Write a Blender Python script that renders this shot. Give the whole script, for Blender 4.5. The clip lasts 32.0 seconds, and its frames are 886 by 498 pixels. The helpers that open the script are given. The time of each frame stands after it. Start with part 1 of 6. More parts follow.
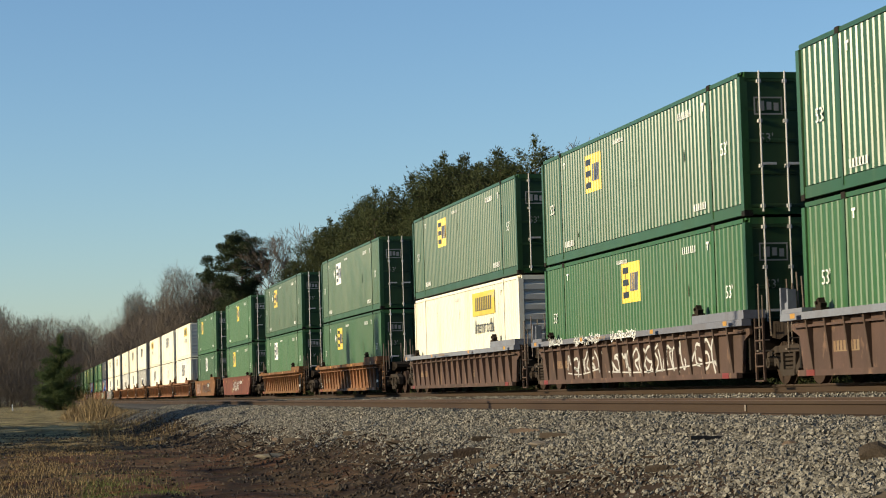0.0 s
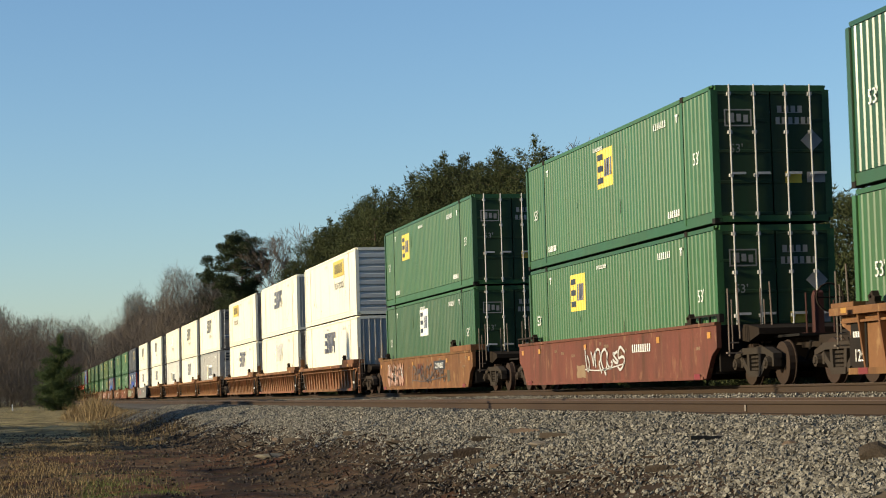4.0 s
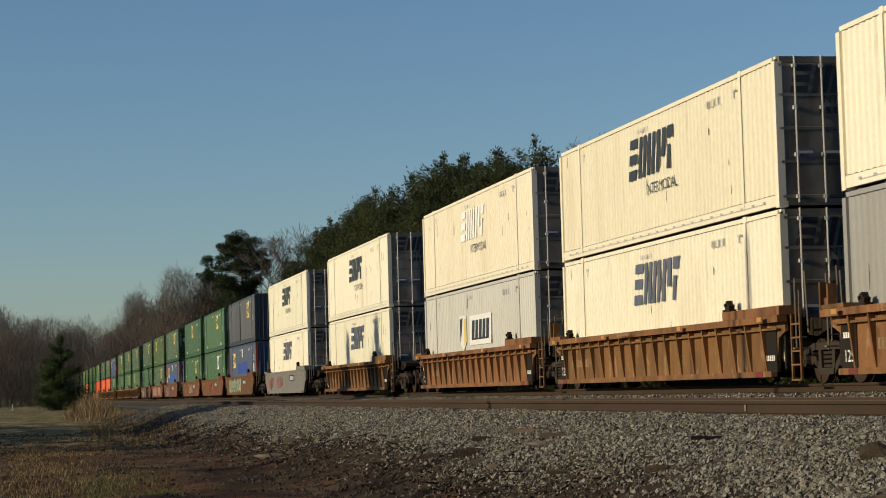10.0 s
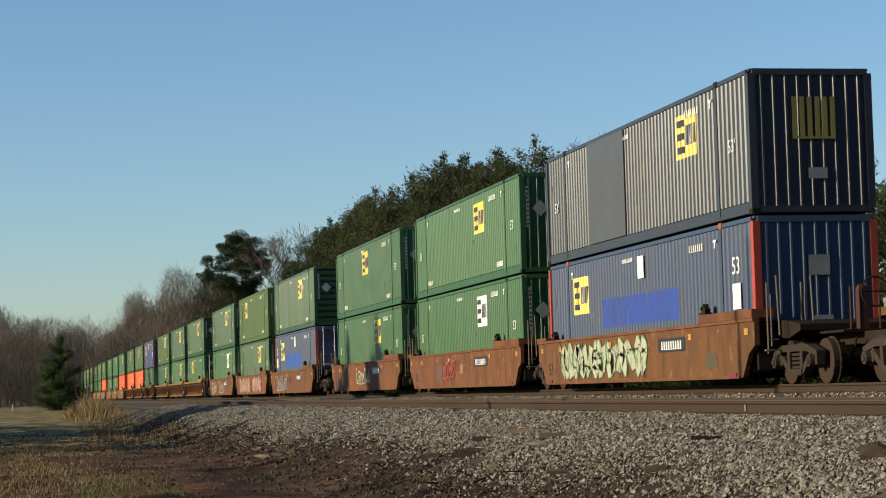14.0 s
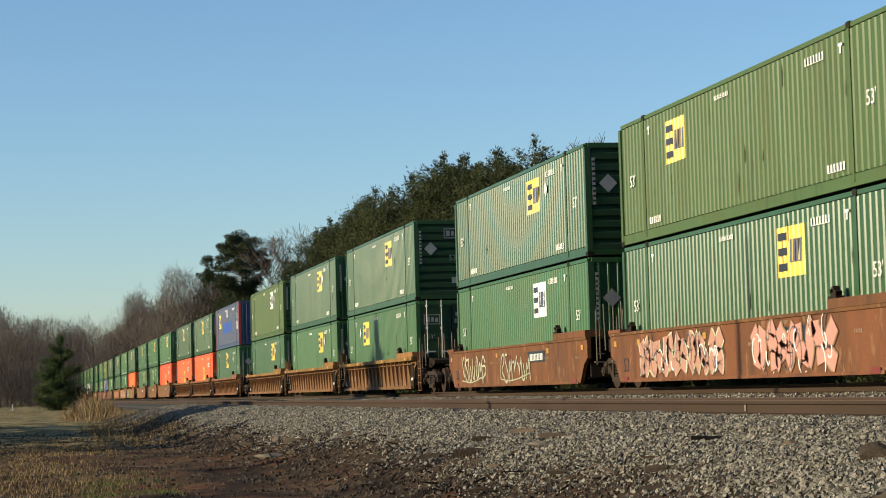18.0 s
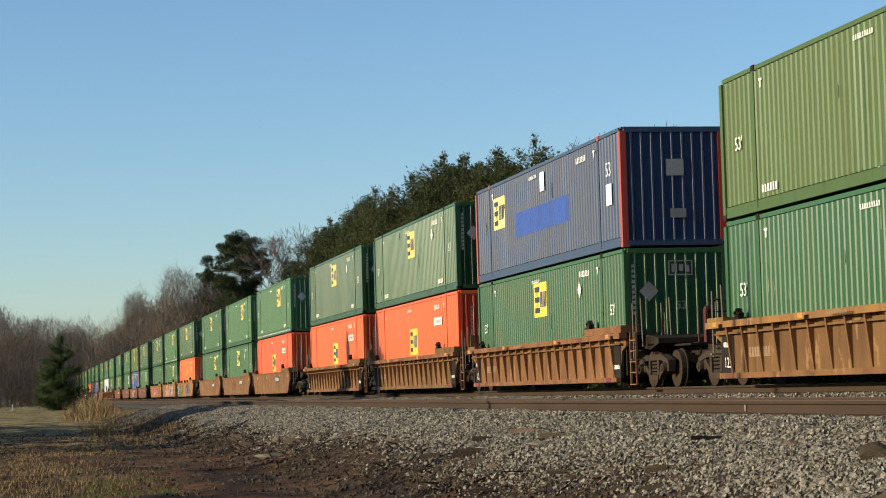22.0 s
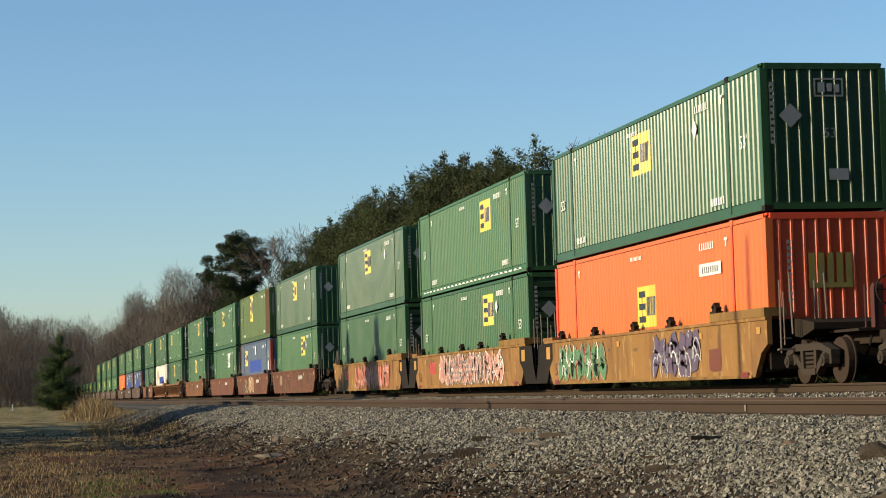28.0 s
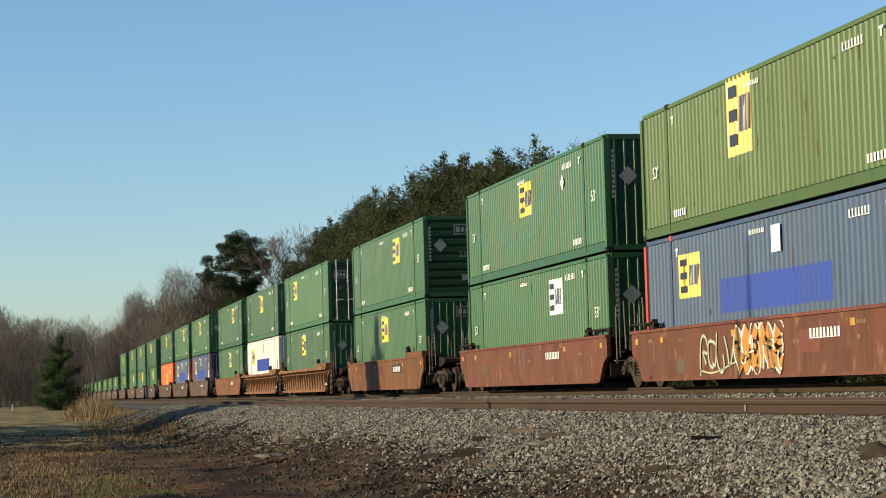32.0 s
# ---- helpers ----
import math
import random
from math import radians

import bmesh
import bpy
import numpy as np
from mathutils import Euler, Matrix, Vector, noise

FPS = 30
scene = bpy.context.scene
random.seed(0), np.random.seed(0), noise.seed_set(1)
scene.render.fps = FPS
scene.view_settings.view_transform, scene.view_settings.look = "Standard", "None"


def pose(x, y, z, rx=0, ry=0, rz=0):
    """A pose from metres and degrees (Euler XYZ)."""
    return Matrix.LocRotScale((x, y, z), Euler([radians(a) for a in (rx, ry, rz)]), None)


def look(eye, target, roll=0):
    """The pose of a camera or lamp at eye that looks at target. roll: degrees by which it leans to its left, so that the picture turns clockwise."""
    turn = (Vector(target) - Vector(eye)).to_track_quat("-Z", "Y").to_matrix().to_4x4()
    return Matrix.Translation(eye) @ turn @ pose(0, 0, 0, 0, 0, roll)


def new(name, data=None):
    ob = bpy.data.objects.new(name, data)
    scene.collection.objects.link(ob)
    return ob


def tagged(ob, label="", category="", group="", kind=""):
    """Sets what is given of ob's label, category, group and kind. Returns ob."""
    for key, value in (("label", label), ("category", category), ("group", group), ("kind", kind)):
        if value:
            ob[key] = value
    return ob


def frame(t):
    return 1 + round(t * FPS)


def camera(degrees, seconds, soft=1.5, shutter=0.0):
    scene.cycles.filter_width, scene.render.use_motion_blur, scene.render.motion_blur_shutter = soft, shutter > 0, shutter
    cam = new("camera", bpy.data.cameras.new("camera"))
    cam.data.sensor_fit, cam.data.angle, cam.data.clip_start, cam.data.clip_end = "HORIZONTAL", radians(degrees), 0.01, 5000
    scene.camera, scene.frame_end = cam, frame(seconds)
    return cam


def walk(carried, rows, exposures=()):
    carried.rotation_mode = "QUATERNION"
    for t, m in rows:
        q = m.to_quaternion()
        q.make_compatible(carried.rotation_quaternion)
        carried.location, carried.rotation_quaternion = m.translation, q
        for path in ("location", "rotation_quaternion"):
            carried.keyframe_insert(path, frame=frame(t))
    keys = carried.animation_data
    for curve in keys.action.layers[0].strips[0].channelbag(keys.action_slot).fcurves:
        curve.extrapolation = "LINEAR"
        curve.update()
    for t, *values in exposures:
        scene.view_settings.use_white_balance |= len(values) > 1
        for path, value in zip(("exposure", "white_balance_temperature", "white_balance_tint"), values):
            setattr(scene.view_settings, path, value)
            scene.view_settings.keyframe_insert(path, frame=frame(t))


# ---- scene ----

# ---------------------------------------------------------------- camera
EYE = Vector((0.0, 0.0, 1.40))
YAW, PITCH, ROLL = radians(11.560), radians(3.849), -1.584
AIM = EYE + 100 * Vector((math.sin(YAW) * math.cos(PITCH), math.cos(YAW) * math.cos(PITCH), math.sin(PITCH)))
cam = camera(23.894, 32.0, soft=1.0, shutter=0.05)
VIEW = look(EYE, AIM, ROLL)
walk(cam, [(0.0, VIEW), (32.0, VIEW)],
     exposures=[(0.0, 0.65), (3.5, 0.70), (6.0, 0.22), (7.0, -0.14), (8.0, -0.14), (9.0, -0.05), (12.0, 0.02), (13.0, 0.19), (14.0, 0.61), (17.0, 0.75), (20.0, 0.79), (25.0, 0.73), (30.0, 0.77), (32.0, 0.81)])

# ---------------------------------------------------------------- world and sun
SUN_TURN, SUN_UP = 94.0, 15.0          # degrees to the left of the track's far end, degrees above the horizon
world = bpy.data.worlds.new("world")
scene.world = world
world.use_nodes = True
wn = world.node_tree.nodes
sky = wn.new("ShaderNodeTexSky")
sky.sky_type = "NISHITA"
sky.sun_disc = False
sky.sun_elevation = radians(SUN_UP)
sky.sun_rotation = radians(-SUN_TURN)
sky.air_density, sky.dust_density, sky.ozone_density = 1.0, 0.35, 4.0
wn["Background"].inputs["Strength"].default_value = 0.100
world.node_tree.links.new(sky.outputs["Color"], wn["Background"].inputs["Color"])
sun_data = bpy.data.lights.new("sun", "SUN")
sun_data.energy, sun_data.angle, sun_data.color = 4.1, radians(0.53), (1.0, 0.85, 0.58)
sun = new("sun", sun_data)
TO_SUN = Vector((-math.sin(radians(SUN_TURN)) * math.cos(radians(SUN_UP)),
                 math.cos(radians(SUN_TURN)) * math.cos(radians(SUN_UP)), math.sin(radians(SUN_UP))))
sun.matrix_world = look(TO_SUN * 300, (0, 0, 0))


# ---------------------------------------------------------------- materials
def surface(name, colour, rough=0.55, metal=0.0, spread=0.25, scale=0.6, grain=18.0, dirt=(0.09, 0.065, 0.045),
            dirty=0.25, streak=(1, 1, 1), bump=0.15, bump_scale=60.0, vary=0.12, gloss=0.5, ramp=(0.45, 0.72), chips=None, drips=None):
    """A worn surface: broad shade changes, fine grain, dirt patches or streaks, slight relief, a little change from object to object."""
    m = bpy.data.materials.new(name)
    m.use_nodes = True
    t = m.node_tree
    n, link = t.nodes, t.links.new
    bsdf = n["Principled BSDF"]
    co = n.new("ShaderNodeTexCoord")
    mp = n.new("ShaderNodeMapping")
    mp.inputs["Scale"].default_value = streak
    link(co.outputs["Object"], mp.inputs["Vector"])
    info = n.new("ShaderNodeObjectInfo")
    big = n.new("ShaderNodeTexNoise")
    big.noise_dimensions = "4D"
    big.inputs["Scale"].default_value, big.inputs["Detail"].default_value = scale, 6
    link(mp.outputs["Vector"], big.inputs["Vector"])
    wide = n.new("ShaderNodeMath")
    wide.operation = "MULTIPLY"
    wide.inputs[1].default_value = 40.0
    link(info.outputs["Random"], wide.inputs[0])
    link(wide.outputs[0], big.inputs["W"])
    fine = n.new("ShaderNodeTexNoise")
    fine.inputs["Scale"].default_value, fine.inputs["Detail"].default_value = grain, 4
    link(co.outputs["Object"], fine.inputs["Vector"])
    val = n.new("ShaderNodeMath")
    val.operation = "MULTIPLY_ADD"
    val.inputs[1].default_value, val.inputs[2].default_value = spread, 1 - spread / 2
    link(fine.outputs["Fac"], val.inputs[0])
    rnd = n.new("ShaderNodeMath")
    rnd.operation = "MULTIPLY_ADD"
    rnd.inputs[1].default_value, rnd.inputs[2].default_value = 2 * vary, 1 - vary
    link(info.outputs["Random"], rnd.inputs[0])
    mul = n.new("ShaderNodeMath")
    mul.operation = "MULTIPLY"
    link(val.outputs[0], mul.inputs[0])
    link(rnd.outputs[0], mul.inputs[1])
    hsv = n.new("ShaderNodeHueSaturation")
    hsv.inputs["Color"].default_value = (*colour, 1)
    link(mul.outputs[0], hsv.inputs["Value"])
    tint = n.new("ShaderNodeMath")
    tint.operation = "MULTIPLY_ADD"
    tint.inputs[1].default_value, tint.inputs[2].default_value = -0.018, 0.509
    link(info.outputs["Random"], tint.inputs[0])
    link(tint.outputs[0], hsv.inputs["Hue"])
    rmp = n.new("ShaderNodeMapRange")
    rmp.inputs["From Min"].default_value, rmp.inputs["From Max"].default_value = ramp
    rmp.inputs["To Max"].default_value = dirty
    link(big.outputs["Fac"], rmp.inputs["Value"])
    mix = n.new("ShaderNodeMix")
    mix.data_type = "RGBA"
    mix.inputs["B"].default_value = (*dirt, 1)
    link(rmp.outputs[0], mix.inputs["Factor"])
    link(hsv.outputs["Color"], mix.inputs["A"])
    top_coat = mix.outputs["Result"]
    for colour_of_run, wide_y, seed_w, strong, start in drips or ():
        run_map = n.new("ShaderNodeMapping")
        run_map.inputs["Scale"].default_value = (1, wide_y, 0.30)
        link(co.outputs["Object"], run_map.inputs["Vector"])
        run = n.new("ShaderNodeTexNoise")
        run.noise_dimensions = "4D"
        run.inputs["Scale"].default_value, run.inputs["Detail"].default_value, run.inputs["Roughness"].default_value = 1.0, 5, 0.65
        link(run_map.outputs["Vector"], run.inputs["Vector"])
        shift = n.new("ShaderNodeMath")
        shift.operation = "MULTIPLY_ADD"
        shift.inputs[1].default_value, shift.inputs[2].default_value = 31.0, seed_w
        link(info.outputs["Random"], shift.inputs[0])
        link(shift.outputs[0], run.inputs["W"])
        lim = n.new("ShaderNodeMapRange")
        lim.inputs["From Min"].default_value, lim.inputs["From Max"].default_value, lim.inputs["To Max"].default_value = start, start + 0.14, strong
        link(run.outputs["Fac"], lim.inputs["Value"])
        over = n.new("ShaderNodeMix")
        over.data_type = "RGBA"
        over.inputs["B"].default_value = (*colour_of_run, 1)
        link(lim.outputs[0], over.inputs["Factor"])
        link(top_coat, over.inputs["A"])
        top_coat = over.outputs["Result"]
    if chips:
        spot = n.new("ShaderNodeTexNoise")
        spot.inputs["Scale"].default_value, spot.inputs["Detail"].default_value, spot.inputs["Roughness"].default_value = 3.4, 10, 0.68
        link(mp.outputs["Vector"], spot.inputs["Vector"])
        edge = n.new("ShaderNodeMapRange")
        edge.inputs["From Min"].default_value, edge.inputs["From Max"].default_value, edge.inputs["To Max"].default_value = 0.58, 0.63, 0.70
        link(spot.outputs["Fac"], edge.inputs["Value"])
        worn = n.new("ShaderNodeMix")
        worn.data_type = "RGBA"
        worn.inputs["B"].default_value = (*chips, 1)
        link(edge.outputs[0], worn.inputs["Factor"])
        link(top_coat, worn.inputs["A"])
        link(worn.outputs["Result"], bsdf.inputs["Base Color"])
    else:
        link(top_coat, bsdf.inputs["Base Color"])
    rr = n.new("ShaderNodeMath")
    rr.operation = "MULTIPLY_ADD"
    rr.inputs[1].default_value, rr.inputs[2].default_value = 0.3, rough - 0.12
    link(big.outputs["Fac"], rr.inputs[0])
    link(rr.outputs[0], bsdf.inputs["Roughness"])
    bsdf.inputs["Metallic"].default_value = metal
    bsdf.inputs["Specular IOR Level"].default_value = gloss
    if bump:
        bp = n.new("ShaderNodeBump")
        bp.inputs["Strength"].default_value, bp.inputs["Distance"].default_value = bump, 0.02
        rough_noise = n.new("ShaderNodeTexNoise")
        rough_noise.inputs["Scale"].default_value = bump_scale
        link(co.outputs["Object"], rough_noise.inputs["Vector"])
        link(rough_noise.outputs["Fac"], bp.inputs["Height"])
        link(bp.outputs["Normal"], bsdf.inputs["Normal"])
    return m


PAINT = dict(scale=1.1, streak=(1, 1, 0.18), grain=9.0, spread=0.18, bump=0.04, bump_scale=3.0, rough=0.36, gloss=0.5)
MAT = {
    "green": surface("green_paint", (0.027, 0.092, 0.027), dirty=0.35, dirt=(0.060, 0.090, 0.038), vary=0.24, drips=(((0.10, 0.14, 0.06), 6.0, 3.0, 0.42, 0.58), ((0.013, 0.034, 0.014), 4.0, 9.0, 0.55, 0.57), ((0.09, 0.05, 0.025), 9.0, 17.0, 0.5, 0.68)), **{**PAINT, "rough": 0.38, "gloss": 0.58, "bump": 0.06}),
    "gleam": surface("glossy_green_paint", (0.022, 0.070, 0.020), dirty=0.30, dirt=(0.055, 0.078, 0.033), vary=0.16, drips=(((0.10, 0.14, 0.06), 6.0, 3.0, 0.42, 0.58), ((0.013, 0.034, 0.014), 4.0, 9.0, 0.55, 0.57), ((0.09, 0.05, 0.025), 9.0, 17.0, 0.5, 0.68)), **{**PAINT, "rough": 0.31, "gloss": 0.60, "bump": 0.05}),
    "olive": surface("faded_green_paint", (0.066, 0.108, 0.033), dirty=0.35, dirt=(0.080, 0.085, 0.035), vary=0.1, drips=(((0.10, 0.14, 0.06), 6.0, 3.0, 0.42, 0.58), ((0.013, 0.034, 0.014), 4.0, 9.0, 0.55, 0.57), ((0.09, 0.05, 0.025), 9.0, 17.0, 0.5, 0.68)), **{**PAINT, "rough": 0.42, "gloss": 0.22, "bump": 0.06}),
    "white": surface("white_paint", (0.79, 0.742, 0.585), dirty=0.40, dirt=(0.46, 0.36, 0.23), vary=0.05, ramp=(0.52, 0.78), drips=(((0.30, 0.17, 0.08), 9.0, 5.0, 0.6, 0.66), ((0.45, 0.38, 0.27), 5.0, 11.0, 0.5, 0.58)), **{**PAINT, "rough": 0.45}),
    "cream": surface("cream_paint", (0.78, 0.71, 0.55), dirty=0.35, dirt=(0.46, 0.34, 0.22), vary=0.05, ramp=(0.52, 0.78), drips=(((0.30, 0.17, 0.08), 9.0, 5.0, 0.6, 0.66), ((0.45, 0.38, 0.27), 5.0, 11.0, 0.5, 0.58)), **{**PAINT, "rough": 0.45}),
    "grey": surface("grey_paint", (0.30, 0.29, 0.27), dirty=0.22, dirt=(0.15, 0.12, 0.09), vary=0.05, drips=(((0.16, 0.13, 0.10), 6.0, 5.0, 0.5, 0.58),), **PAINT),
    "silver": surface("light_grey_paint", (0.52, 0.51, 0.47), dirty=0.22, dirt=(0.25, 0.2, 0.15), vary=0.05, **PAINT),
    "blue": surface("blue_paint", (0.043, 0.068, 0.122), dirty=0.3, dirt=(0.10, 0.10, 0.13), vary=0.1, drips=(((0.11, 0.12, 0.15), 6.0, 3.0, 0.45, 0.57), ((0.025, 0.03, 0.06), 4.0, 9.0, 0.5, 0.58)), **{**PAINT, "rough": 0.46, "gloss": 0.25}),
    "navy": surface("navy_paint", (0.030, 0.035, 0.045), dirty=0.2, dirt=(0.08, 0.07, 0.06), vary=0.1, drips=(((0.09, 0.09, 0.09), 7.0, 3.0, 0.45, 0.58),), **PAINT),
    "orange": surface("orange_paint", (0.67, 0.102, 0.028), dirty=0.18, dirt=(0.35, 0.10, 0.05), vary=0.06, drips=(((0.40, 0.075, 0.025), 5.0, 3.0, 0.45, 0.56), ((0.20, 0.05, 0.03), 9.0, 9.0, 0.45, 0.66)), **PAINT),
    # front-wall white with the end's shade put into its colour, plus brown grime
    "shaded_front_white": surface("shaded_front_white_paint", (0.36, 0.345, 0.315), dirty=0.6, dirt=(0.13, 0.10, 0.08), vary=0.08, **{**PAINT, "rough": 0.5}),
    # door white darkened for the shaded end, with grime and stains over it
    "shaded_grimy_white": surface("shaded_grimy_white_paint", (0.21, 0.188, 0.158), dirty=0.85, dirt=(0.085, 0.07, 0.055), vary=0.1, ramp=(0.40, 0.62),
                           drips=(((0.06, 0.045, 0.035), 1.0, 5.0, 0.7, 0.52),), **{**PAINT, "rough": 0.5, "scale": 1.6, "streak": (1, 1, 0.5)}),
    # green of the near ends, darkened to carry their shade
    "shaded_green": surface("shaded_green_end_paint", (0.018, 0.050, 0.018), dirty=0.6, dirt=(0.022, 0.022, 0.014), vary=0.1, **{**PAINT, "rough": 0.5, "gloss": 0.3}),
    "red": surface("red_paint", (0.38, 0.06, 0.03), dirty=0.2, vary=0.06, **PAINT),
    "rust_patch": surface("brown_rust_patch", (0.085, 0.048, 0.026), dirty=0.5, dirt=(0.05, 0.03, 0.02), rough=0.8, gloss=0.15, scale=1.5),
    "scuff_pale": surface("scraped_pale_paint", (0.20, 0.25, 0.15), dirty=0.4, rough=0.6, gloss=0.2),
    "dull_red": surface("dull_red_reflector", (0.17, 0.03, 0.026), dirty=0.3, **PAINT),
    "panel": surface("mid_grey_panel_paint", (0.060, 0.062, 0.066), dirty=0.3, **PAINT),
}
WEAR = dict(scale=1.3, grain=14.0, spread=0.35, bump=0.12, bump_scale=25.0, rough=0.72, gloss=0.25, streak=(1, 1, 0.35))
